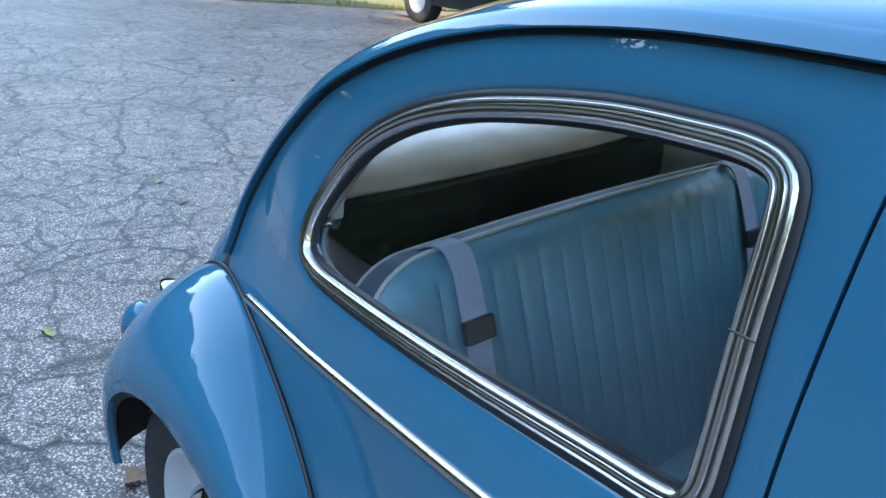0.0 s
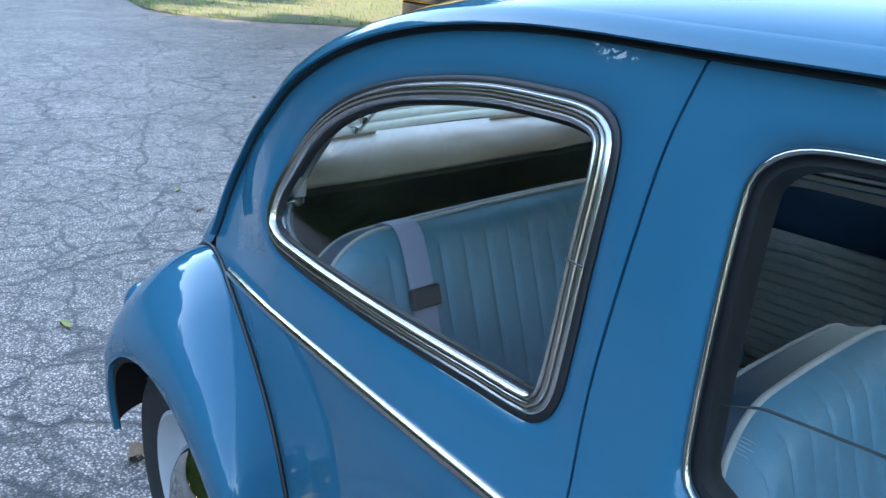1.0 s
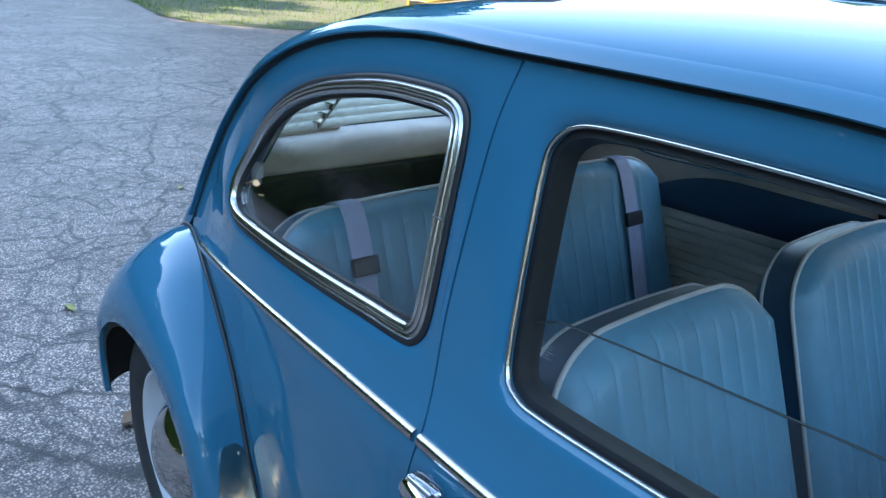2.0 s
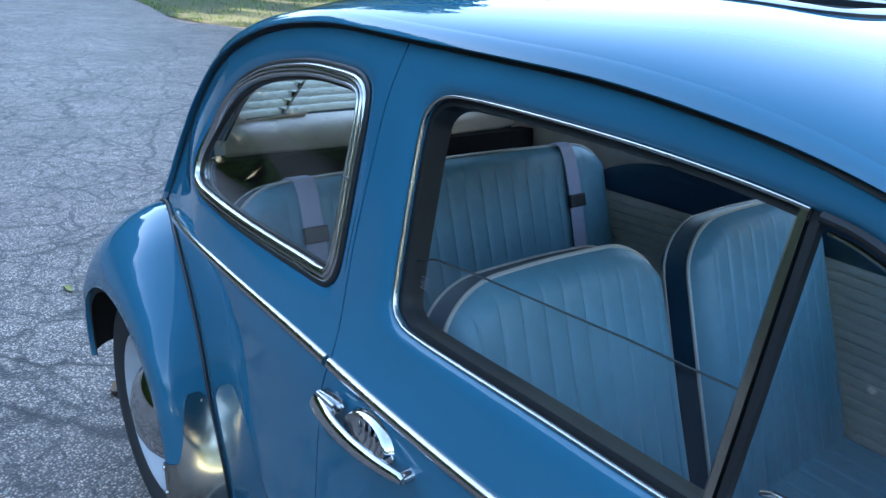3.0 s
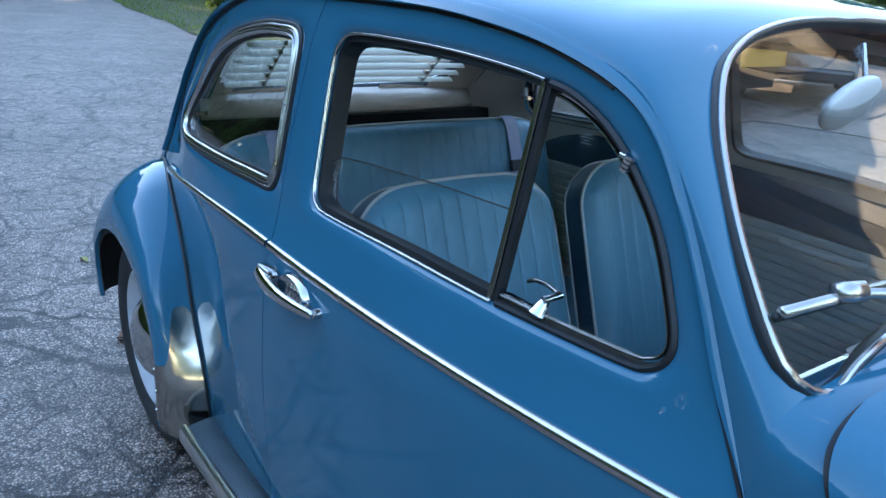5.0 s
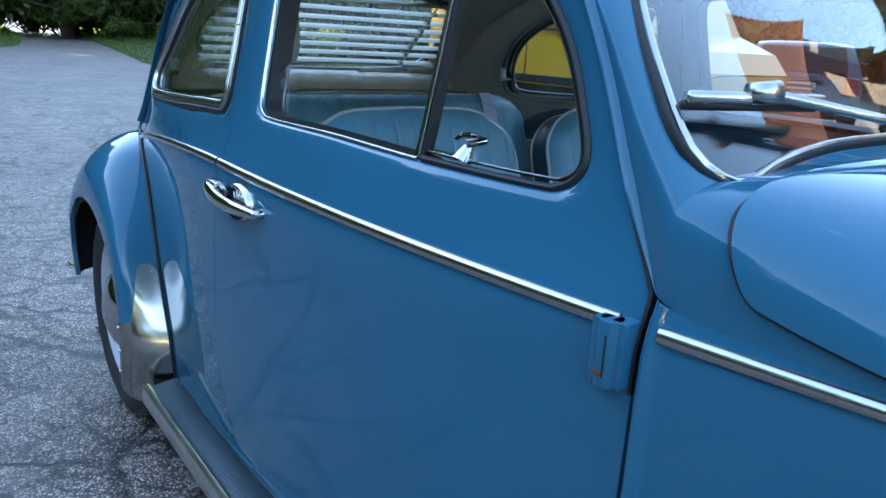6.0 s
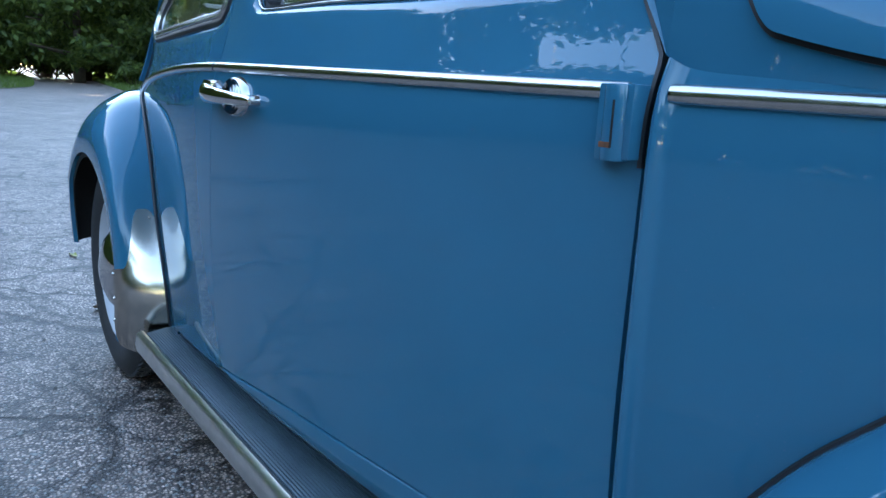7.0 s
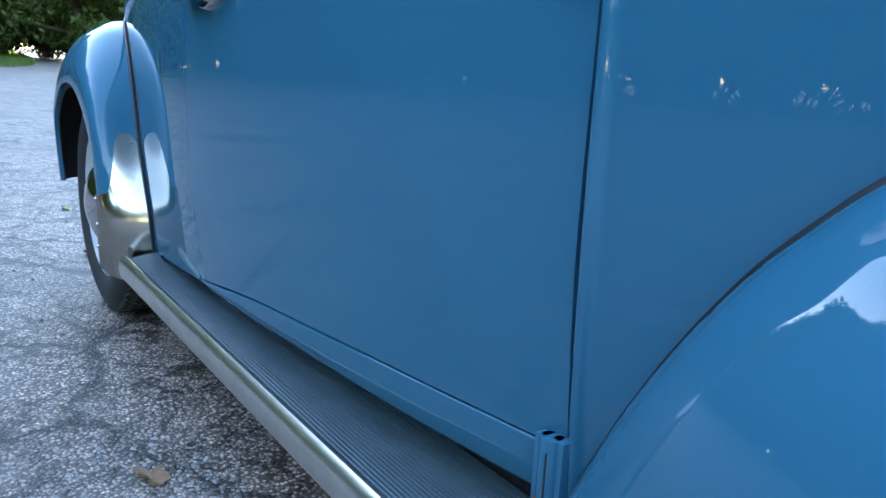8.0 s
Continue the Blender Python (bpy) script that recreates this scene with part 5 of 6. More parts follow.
# blind in the rear window
def blind():
    head = new("venetian_blind")
    head.parent = car
    levels = [1.052 + 0.0265 * i for i in range(8)]

    def glass_x(y, z):
        return float(on_form(y, z, False)[0]) + 0.060

    def reach(z):
        return max(abs(y) for y, q in rw_loop if abs(q - z) < 0.02) - 0.012
    for z in levels:
        hw = reach(z)
        n = 26
        ys = np.linspace(-hw, hw, n)
        bow = np.polyval(np.polyfit(ys, [glass_x(y, z) for y in ys], 2), ys)
        v = []
        for y, x in zip(ys, bow):
            for a, b in ((-0.017, -0.007), (-0.006, 0.0015), (0.006, 0.0015), (0.017, -0.004), (0.006, 0.0), (-0.006, 0.0)):
                v.append((x + a, y, z + b - 0.36 * a))
        f = grid_faces(n, 6, False, True) + [tuple(range(6)), tuple(reversed(range((n - 1) * 6, n * 6)))]
        fix_normals(link("slat", v, f, SLAT, head, "cream slat"))
    for y in (-0.29, 0.29):
        bm = bmesh.new()
        for z in levels:
            x = glass_x(y, z)
            box(bm, x - 0.014, x + 0.024, y - 0.006, y + 0.006, z - 0.008, z + 0.003)
        rod(bm, (glass_x(y, levels[0]) + 0.02, y, levels[0] - 0.01), (glass_x(y, levels[-1]) + 0.02, y, levels[-1] + 0.02), 0.003, 0.003, 8)
        part("ladder_clip", bm, ALU, head, "small metal slat clips")


blind()

# sunroof: pale frame round a dark opening
def sunroof():
    head = new("sunroof")
    head.parent = car
    pts = outer.reshape(-1, 3)
    top = pts[pts[:, 2] > 1.2]

    def height(x, y):
        d = (top[:, 0] - x) ** 2 + (top[:, 1] - y) ** 2
        k = np.argsort(d)[:6]
        w = 1 / (d[k] + 1e-5)
        return float((top[k, 2] * w).sum() / w.sum())
    p = np.array([(x, y, height(x, y)) for x, y in sun_loop])
    for _ in range(4):
        p[:, 2] = (np.roll(p[:, 2], 1) + 2 * p[:, 2] + np.roll(p[:, 2], -1)) / 4
    v, f = sweep(p, [(0, 0, 1)] * len(p), [(-0.024, -0.01), (-0.024, 0.001), (-0.018, 0.004), (0.018, 0.004), (0.024, 0.001), (0.024, -0.02)], True)
    fix_normals(link("frame", v, f, WHITE, head, "pale grey sunroof frame"))
    v, f = sweep(p, [(0, 0, 1)] * len(p), [(-0.028, -0.01), (-0.028, 0.0008), (0.028, 0.0008), (0.028, -0.01)], True)
    fix_normals(link("gap", v, f, RUBBER, head, "dark gap round the frame"))
    n = 14
    xs, ys = np.linspace(-0.50, 0.07, n), np.linspace(-0.21, 0.21, n)
    v = [(x, y, height(x, y) - 0.016) for x in xs for y in ys]
    fix_open(link("sliding_cover", v, grid_faces(n, n), VINYL_DARK, head, "dark folded sunroof cover"))


sunroof()

# mirror, wipers
bm = bmesh.new()
bmesh.ops.create_uvsphere(bm, u_segments=28, v_segments=14, radius=1, matrix=pose(0.40, -0.085, 1.245, 0, 25, 12) @ Matrix.Diagonal((0.018, 0.115, 0.045, 1)))
part("rear_view_mirror", bm, WHITE, car, "satin silver rear-view mirror", True)
bm = bmesh.new()
rod(bm, (0.405, -0.05, 1.25), (0.36, -0.005, 1.325), 0.005, 0.004)
part("mirror_stem", bm, CHROME, car, "", True)


def wiper(a, b, foot, label):
    head = new("wiper")
    head.parent = car
    a, b, foot = Vector(a), Vector(b), Vector(foot)
    mid = (a + b) / 2
    bm = bmesh.new()
    rod(bm, a, b, 0.0065, 0.0065, 8)
    part("blade_holder", bm, STEEL, head, "grey metal blade holder", True)
    bm = bmesh.new()
    rod(bm, a + Vector((-0.006, 0, -0.008)), b + Vector((-0.006, 0, -0.008)), 0.005, 0.005, 6)
    part("blade", bm, RUBBER, head, "black rubber blade", True)
    bm = bmesh.new()
    rod(bm, mid + Vector((0.006, 0, 0.006)), foot, 0.006, 0.005, 8)
    rod(bm, mid + Vector((-0.004, -0.014, 0.004)), mid + Vector((0.012, 0.014, 0.008)), 0.012, 0.012, 10)
    rod(bm, foot + Vector((0, 0, -0.03)), foot + Vector((0, 0, 0.012)), 0.011, 0.009, 12)
    part("wiper_arm", bm, STEEL, head, "grey metal arm", True)


wiper((0.610, -0.560, 1.094), (0.624, -0.350, 1.092), (0.690, -0.05, 1.045), "")
wiper((0.607, 0.08, 1.085), (0.597, 0.40, 1.08), (0.68, 0.36, 1.03), "")


# ---- ground, verges, trees ----
def sheet(name, xs, ys, zf, material, label, kind="structure"):
    v = [(x, y, zf(x, y)) for x in xs for y in ys]
    ob = link(name, v, grid_faces(len(xs), len(ys)), material, None, label)
    fix_open(ob)
    return tagged(ob, label, "ground", kind=kind)


def spaced(a, b, n, p):
    """n numbers from a to b, close together round 0."""
    t = np.linspace(-1, 1, n)
    t = np.sign(t) * np.abs(t) ** p
    return np.where(t < 0, -t * a, t * b)


sheet("ground", spaced(-400, 400, 90, 2.5), spaced(-400, 400, 90, 2.5), lambda x, y: -0.012 * 0 + 0.006 * noise.noise((x * 0.5, y * 0.5, 0)) * min(1.0, (abs(x + 1.0) + abs(y)) / 30), ASPHALT, "worn cracked grey asphalt yard with fine gravel")

# verges beside the lane that leaves the yard behind the car
VERGE_FAR = [(-9.5, 14.0), (-11.2, 8.2), (-12.6, 6.6), (-13.8, 5.0), (-15.5, 4.35), (-18.5, 4.8), (-23, 5.2), (-30, 6.2), (-52, 9.4), (-115, 18.6)]
VERGE_NEAR = [(-22, -14), (-26, -4), (-29.5, 0.5), (-33.5, 2.6), (-40, 4.0), (-60, 6.2), (-100, 9.5), (-115, 11)]


def verge(name, line, toward, label):
    p = smooth_curve(line, 120)
    wid = [0, 0.08, 0.3, 0.8, 1.6, 3, 5, 8, 14, 25, 45]
    v = []
    for i, q in enumerate(p):
        for k, w in enumerate(wid):
            x, y = q[0] - 0.25 * w, q[1] + toward * w
            jag = 0.18 * noise.noise((x * 1.3, y * 1.3, 3.0)) if k < 3 else 0
            v.append((x, y + jag * toward, (0.004, 0.03, 0.05, 0.07, 0.09, 0.12, 0.16, 0.2, 0.3, 0.4, 0.5)[k] + 0.03 * noise.noise((x, y, 0))))
    ob = link(name, v, grid_faces(len(p), len(wid)), SOIL, None)
    fix_open(ob)
    tagged(ob, label, "verge", kind="structure")
    # grass blades, joined
    rng = random.Random(5)
    vs, fs = [], []
    for _ in range(26000):
        i = int((rng.random() ** 1.6) * (len(p) - 1))
        w = rng.random() ** 1.5 * 7.0
        x, y = p[i][0] - 0.25 * w + rng.uniform(-0.4, 0.4), p[i][1] + toward * w
        far = 1 + max(0, -x - 14) * 0.03
        h, a = rng.uniform(0.03, 0.11) * far, rng.uniform(0, 6.28)
        z = 0.03 + min(0.17, w * 0.035)
        dx, dy = math.cos(a) * 0.008 * far, math.sin(a) * 0.008 * far
        lx, ly = rng.uniform(-0.5, 0.5) * h, rng.uniform(-0.5, 0.5) * h
        b = len(vs)
        vs += [(x - dx, y - dy, z), (x + dx, y + dy, z), (x + lx, y + ly, z + h)]
        fs.append((b, b + 1, b + 2))
    g = link("grass", vs, fs, GRASS, None, smooth=False)
    tagged(g, "short green grass along the lane", "grass", kind="stuff")


verge("verge_1", VERGE_FAR, 1, "grassy verge beside the lane")
verge("verge_2", VERGE_NEAR, -1, "grassy verge beside the lane")


def leaf_cloud(centres, count, size, rng):
    """Many small leaves round the given clump centres (x, y, z, radius)."""
    vs, fs = [], []
    for cx, cy, cz, r in centres:
        for _ in range(count):
            while True:
                d = Vector((rng.uniform(-1, 1), rng.uniform(-1, 1), rng.uniform(-1, 1)))
                if d.length < 1:
                    break
            d = d * (0.55 + 0.45 * rng.random())
            c = Vector((cx, cy, cz)) + Vector((d.x * r, d.y * r, d.z * r * 0.75))
            s = size * rng.uniform(0.6, 1.3)
            q = Euler((rng.uniform(-1.2, 1.2), rng.uniform(-1.2, 1.2), rng.uniform(0, 6.28))).to_matrix()
            b = len(vs)
            vs += [c + q @ Vector(k) for k in ((-s, 0, 0), (0, -s * 0.5, s * 0.1), (s, 0, 0), (0, s * 0.5, s * 0.1))]
            fs.append((b, b + 1, b + 2, b + 3))
    return vs, fs


def tree(seed, height, spread, crown_from, clumps=60, leaves=80, leaf=0.16):
    rng = random.Random(seed)
    head = new("tree")
    bm = bmesh.new()
    prev, r = Vector((0, 0, -0.1)), 0.03 * height
    k = 7
    tips = []
    for i in range(k):
        nxt = Vector((rng.uniform(-0.12, 0.12) * i * 0.4, rng.uniform(-0.12, 0.12) * i * 0.4, height * 0.9 * (i + 1) / k))
        rod(bm, prev, nxt, r, r * 0.84, 9)
        r *= 0.82
        if nxt.z > height * crown_from:
            for _ in range(3):
                a = rng.uniform(0, 6.28)
                tip = nxt + Vector((math.cos(a), math.sin(a), rng.uniform(0.15, 0.5))) * spread * rng.uniform(0.5, 0.9) * (1.1 - 0.5 * nxt.z / height)
                rod(bm, nxt, tip, r * 0.55, r * 0.15, 6)
                tips.append(tip)
        prev = nxt
    part("trunk", bm, BARK, head, "brown bark trunk with limbs", True)
    centres = [(*t, spread * rng.uniform(0.28, 0.45)) for t in tips]
    while len(centres) < clumps:
        a, h = rng.uniform(0, 6.28), rng.uniform(crown_from, 1.02)
        w = math.sin(math.pi * min(1, (h - crown_from) / (1.06 - crown_from) * 0.8 + 0.2)) ** 0.7
        d = spread * w * math.sqrt(rng.random())
        centres.append((math.cos(a) * d, math.sin(a) * d, h * height, spread * rng.uniform(0.16, 0.34)))
    vs, fs = leaf_cloud(centres, leaves, leaf, rng)
    link("crown", vs, fs, LEAF, head, "green leafy crown with gaps", False)
    return tagged(head, "tall leafy green tree at the edge of the yard", "tree", "trees round the yard")


TREE_A, TREE_B, TREE_C = tree(1, 13.0, 4.2, 0.10, 120, 110, 0.24), tree(2, 10.5, 3.8, 0.06, 110, 110, 0.23), tree(3, 15.0, 4.8, 0.16, 130, 110, 0.25)
rng = random.Random(11)
spots = []
# wood behind the lane
for i in range(16):
    spots.append((-52 - 5 * rng.random() - (i % 3) * 6, -14 + i * 3.6 + rng.uniform(-1, 1)))
for i in range(9):
    spots.append((-24 - i * 4.5 + rng.uniform(-1, 1), 13.5 + i * 1.2 + rng.uniform(-1, 1.5)))
# row along the right of the yard, unseen, added to block sky from the door
for i in range(17):
    spots.append((-30 + i * 3.4 + rng.uniform(-1, 1), -26 - rng.uniform(0, 5)))
# seven unseen trees behind the car, added to hold back sun and sky
for i in range(7):
    spots.append((-27 - (i % 2) * 4 + rng.uniform(-1, 1), -16 + i * 1.9))
for i in range(15):
    spots.append((-68 + rng.uniform(-4, 4), -8 + i * 3.4))
for i in range(14):
    spots.append((-34 + i * 5.0 + rng.uniform(-1, 1), 30 + rng.uniform(-3, 3)))
# thirteen unseen trees ahead of the car, added to darken the stone guard's reflection
for i in range(13):
    spots.append((22 + rng.uniform(0, 5), -24 + i * 3.2 + rng.uniform(-0.8, 0.8)))
# more unseen trees, added to keep the low sun off the car
spots += [(-27, -13), (-29, -10.5), (-25, -16.5), (-23, -19), (-20.5, -21), (-17, -23.5), (-31, -15), (-28, -19), (-13, -24)]
TREE_A.matrix_basis = pose(-32, -10, 0)
TREE_B.matrix_basis = pose(-41, -3.5, 0)
TREE_C.matrix_basis = pose(-26, -15, 0)
for i, (x, y) in enumerate(spots):
    src = (TREE_A, TREE_B, TREE_C)[i % 3]
    s = 0.55 if x > 20 else 1.35 if y < -25 and -22 < x < -2 else 0.85 if y < -25 else 0.5 if y > 26 else 1.3 if x < -60 else 1.2 if y < -10 else 1.0
    copy_thing(src, pose(x, y, -0.05, 0, 0, rng.uniform(0, 360)) @ Matrix.Diagonal((s, s, s, 1)))


# undergrowth
def bush(seed):
    r = random.Random(seed)
    centres = [(r.uniform(-1.2, 1.2), r.uniform(-0.8, 0.8), r.uniform(0.2, 1.1), r.uniform(0.3, 0.55)) for _ in range(16)]
    head = new("bush")
    bm = bmesh.new()
    for c in centres[:6]:
        rod(bm, (c[0] * 0.2, c[1] * 0.2, 0), c[:3], 0.02, 0.008, 5)
    part("stems", bm, BARK, head)
    vs, fs = leaf_cloud(centres, 190, 0.09, r)
    link("foliage", vs, fs, LEAF, head, "dense green foliage", False)
    return tagged(head, "dense green bush at the wood's edge", "bush", "bushes along the lane")


BUSH = bush(4)
BUSH.matrix_basis = pose(-46, 10, 0.1)
for i in range(34):
    x = -20 - i * 1.35 + rng.uniform(-0.5, 0.5)
    y = 8.5 + (i / 34) * 8 + rng.uniform(-0.8, 0.8) if i % 3 else -8 - rng.uniform(0, 6)
    copy_thing(BUSH, pose(x, y, 0.05, 0, 0, rng.uniform(0, 360)))
for i in range(18):
    copy_thing(BUSH, pose(-60 + rng.uniform(-4, 2), -6 + i * 1.9, 0.1, 0, 0, rng.uniform(0, 360)) @ Matrix.Diagonal((2.4, 2.4, 2.8, 1)))


# hedge along the right of the yard, unseen, added to even out panel reflections
for i in range(44):
    s = rng.uniform(2.0, 3.0)
    copy_thing(BUSH, pose(-34 + i * 1.5 + rng.uniform(-0.4, 0.4), -23.5 + rng.uniform(-0.8, 0.8), 0, 0, 0, rng.uniform(0, 360)) @ Matrix.Diagonal((s, s, s * 1.1, 1)))


# unseen bushes behind the car, added to block sky mirrored in the door
for i in range(16):
    s = rng.uniform(2.2, 3.2)
    copy_thing(BUSH, pose(-25 - i * 0.5 + rng.uniform(-1, 1), -22 + i * 1.2, 0, 0, 0, rng.uniform(0, 360)) @ Matrix.Diagonal((s, s, s, 1)))
# unseen taller bushes, added to plug bright sky holes in the door's reflection
for i in range(30):
    s = rng.uniform(5.0, 6.4)
    copy_thing(BUSH, pose(-36 + i * 2.3 + rng.uniform(-0.5, 0.5), -33 + rng.uniform(-1, 1), 0, 0, 0, rng.uniform(0, 360)) @ Matrix.Diagonal((s, s, s * 1.1, 1)))


# hedge beyond the yard, past the van and the parked car
for i in range(34):
    s = rng.uniform(2.4, 3.4)
    copy_thing(BUSH, pose(-44 + i * 1.9 + rng.uniform(-0.5, 0.5), 27 + rng.uniform(-0.8, 0.8), 0, 0, 0, rng.uniform(0, 360)) @ Matrix.Diagonal((s, s, s, 1)))


# ---- loose gravel ----
def gravel(count):
    r = random.Random(31)
    vs, fs = [], []
    for _ in range(count):
        d = 0.3 + 7.5 * r.random() ** 1.7
        a = radians(r.uniform(128, 205))
        x, y = 0.35 + d * math.cos(a) * 1.2, -1.1 + d * math.sin(a) * 0.9
        s = r.uniform(0.0018, 0.0052) * (1 if r.random() < 0.93 else 1.9)
        t = r.uniform(0, 6.28)
        b = len(vs)
        for k in range(5):
            q = t + k * 1.2566
            w = s * r.uniform(0.75, 1.25)
            vs.append((x + w * math.cos(q), y + w * math.sin(q), 0.0005))
        vs.append((x + s * r.uniform(-0.3, 0.3), y + s * r.uniform(-0.3, 0.3), s * r.uniform(0.5, 0.9)))
        fs += [(b + k, b + (k + 1) % 5, b + 5) for k in range(5)]
    tagged(link("gravel", vs, fs, STONE, None, smooth=False), "fine pale gravel scattered on the asphalt", "gravel", kind="stuff")


gravel(16000)


# ---- brick house beyond the van ----
def house():
    head = new("house")
    tagged(head, "red brick house with dark windows and a tiled roof", "house")
    x0, x1, y0, y1, h = -36.0, -22.0, 16.0, 24.0, 5.4
    bm = bmesh.new()
    box(bm, x0, x1, y0, y1, 0, h)
    part("wall", bm, BRICK, head, "red brick wall")
    bm = bmesh.new()
    ym = (y0 + y1) / 2
    v = [bm.verts.new(p) for p in ((x0 - 0.4, y0 - 0.5, h - 0.2), (x1 + 0.4, y0 - 0.5, h - 0.2), (x1 + 0.4, ym, h + 3.2), (x0 - 0.4, ym, h + 3.2), (x0 - 0.4, y1 + 0.5, h - 0.2), (x1 + 0.4, y1 + 0.5, h - 0.2))]
    bm.faces.new(v[:4])
    bm.faces.new((v[3], v[2], v[5], v[4]))
    bmesh.ops.solidify(bm, geom=bm.faces, thickness=0.18)
    part("roof", bm, TILE, head, "red tiled roof")
    for z in (0.9, 3.2):
        for k in range(5):
            x = x0 + 1.4 + k * 2.8
            bm = bmesh.new()
            box(bm, x, x + 1.3, y0 - 0.06, y0 + 0.1, z, z + 1.5)
            w = part("window", bm, WHITE, head, "white window frame", bevel=0.01)
            for a in (0.08, 0.69):
                bm = bmesh.new()
                box(bm, x + a, x + a + 0.53, y0 - 0.075, y0 - 0.05, z + 0.08, z + 1.42)
                part("pane", bm, PLASTIC, w, "dark pane")


house()


# ---- fallen leaves ----
def fallen_leaf(x, y, size, turn, material, label, lobes):
    head_v = []
    n = 40
    for k in range(n):
        a = 2 * math.pi * k / n
        r = size * (0.75 + 0.25 * math.cos(lobes * a)) * (1.0 if abs(math.sin(a)) < 0.2 else 0.72)
        head_v.append((r * math.cos(a), r * 0.8 * math.sin(a), 0.006 + 0.25 * size * math.sin(a) ** 2 + 0.05 * size * math.cos(3 * a)))
    v = [(0, 0, 0.004)] + head_v + [(px, py, pz + 0.0008) for px, py, pz in [(0, 0, 0.004)] + head_v]
    m = n + 1
    f = [(0, 1 + (k + 1) % n, 1 + k) for k in range(n)] + [(m, m + 1 + k, m + 1 + (k + 1) % n) for k in range(n)] + [(1 + k, 1 + (k + 1) % n, m + 1 + (k + 1) % n, m + 1 + k) for k in range(n)]
    ob = link("fallen_leaf", v, f, material, None)
    ob.matrix_basis = pose(x, y, 0, 0, 0, turn)
    return tagged(ob, label, "leaf", "fallen leaves on the asphalt")


fallen_leaf(-2.92, -0.567, 0.045, 10, GREEN_LEAF, "small yellow-green leaf lying on the asphalt", 2)
fallen_leaf(-1.945, -0.622, 0.07, 60, DRY_LEAF, "curled dry brown leaf lying on the asphalt", 3)
fallen_leaf(-0.154, -0.865, 0.055, 200, DRY_LEAF, "dry lobed oak leaf lying on the asphalt", 5)
lr = random.Random(21)
for _ in range(26):
    fallen_leaf(lr.uniform(-11, -2.5), lr.uniform(-0.6, 4.5), lr.uniform(0.02, 0.045), lr.uniform(0, 360), DRY_LEAF if lr.random() < 0.7 else GREEN_LEAF, "small dry leaf lying on the asphalt", 3)


# ---- barn whose boards mirror in the windscreen ----
def barn():
    head = new("barn")
    tagged(head, "weathered timber barn with board walls and a tiled roof", "barn")
    x0, x1, y0, y1, h = 0.6, 13.0, 7.2, 15.0, 5.2
    bm = bmesh.new()
    box(bm, x0 + 0.05, x1 - 0.05, y0 + 0.06, y1, 0, h)
    part("wall", bm, DARK, head, "dark wall behind the boards")
    br = random.Random(8)
    x = x0
    while x < x1:
        w = br.uniform(0.2, 0.32)
        bm = bmesh.new()
        box(bm, x, min(x + w, x1) - 0.012, y0 + br.uniform(0, 0.015), y0 + 0.055, 0.15 + br.uniform(0, 0.05), h)
        part("board", bm, WOOD, head)
        x += w
    for z in (1.6, 3.4):
        bm = bmesh.new()
        box(bm, x0, x1, y0 - 0.05, y0 - 0.001, z, z + 0.14)
        part("rail", bm, WOOD, head, "horizontal timber rail")
    bm = bmesh.new()
    box(bm, x0 - 0.1, x0 + 0.08, y0 - 0.06, y0 + 0.12, 0, h)
    part("corner_post", bm, WOOD, head, "square corner post")
    bm = bmesh.new()
    vs = [bm.verts.new(p) for p in ((x0 - 0.5, y0 - 0.7, h - 0.25), (x1 + 0.5, y0 - 0.7, h - 0.25), (x1 + 0.5, (y0 + y1) / 2, h + 3.4), (x0 - 0.5, (y0 + y1) / 2, h + 3.4), (x0 - 0.5, y1 + 0.7, h - 0.25), (x1 + 0.5, y1 + 0.7, h - 0.25))]
    bm.faces.new(vs[:4])
    bm.faces.new((vs[3], vs[2], vs[5], vs[4]))
    bmesh.ops.solidify(bm, geom=bm.faces, thickness=0.14)
    part("roof", bm, TILE, head, "red tiled roof")
    for k in range(14):
        xx = x0 - 0.3 + k * (x1 - x0 + 0.6) / 13
        bm = bmesh.new()
        box(bm, xx - 0.05, xx + 0.05, y0 - 0.66, y0 + 0.3, h - 0.36, h - 0.22)
        part("rafter_end", bm, WOOD, head)


barn()


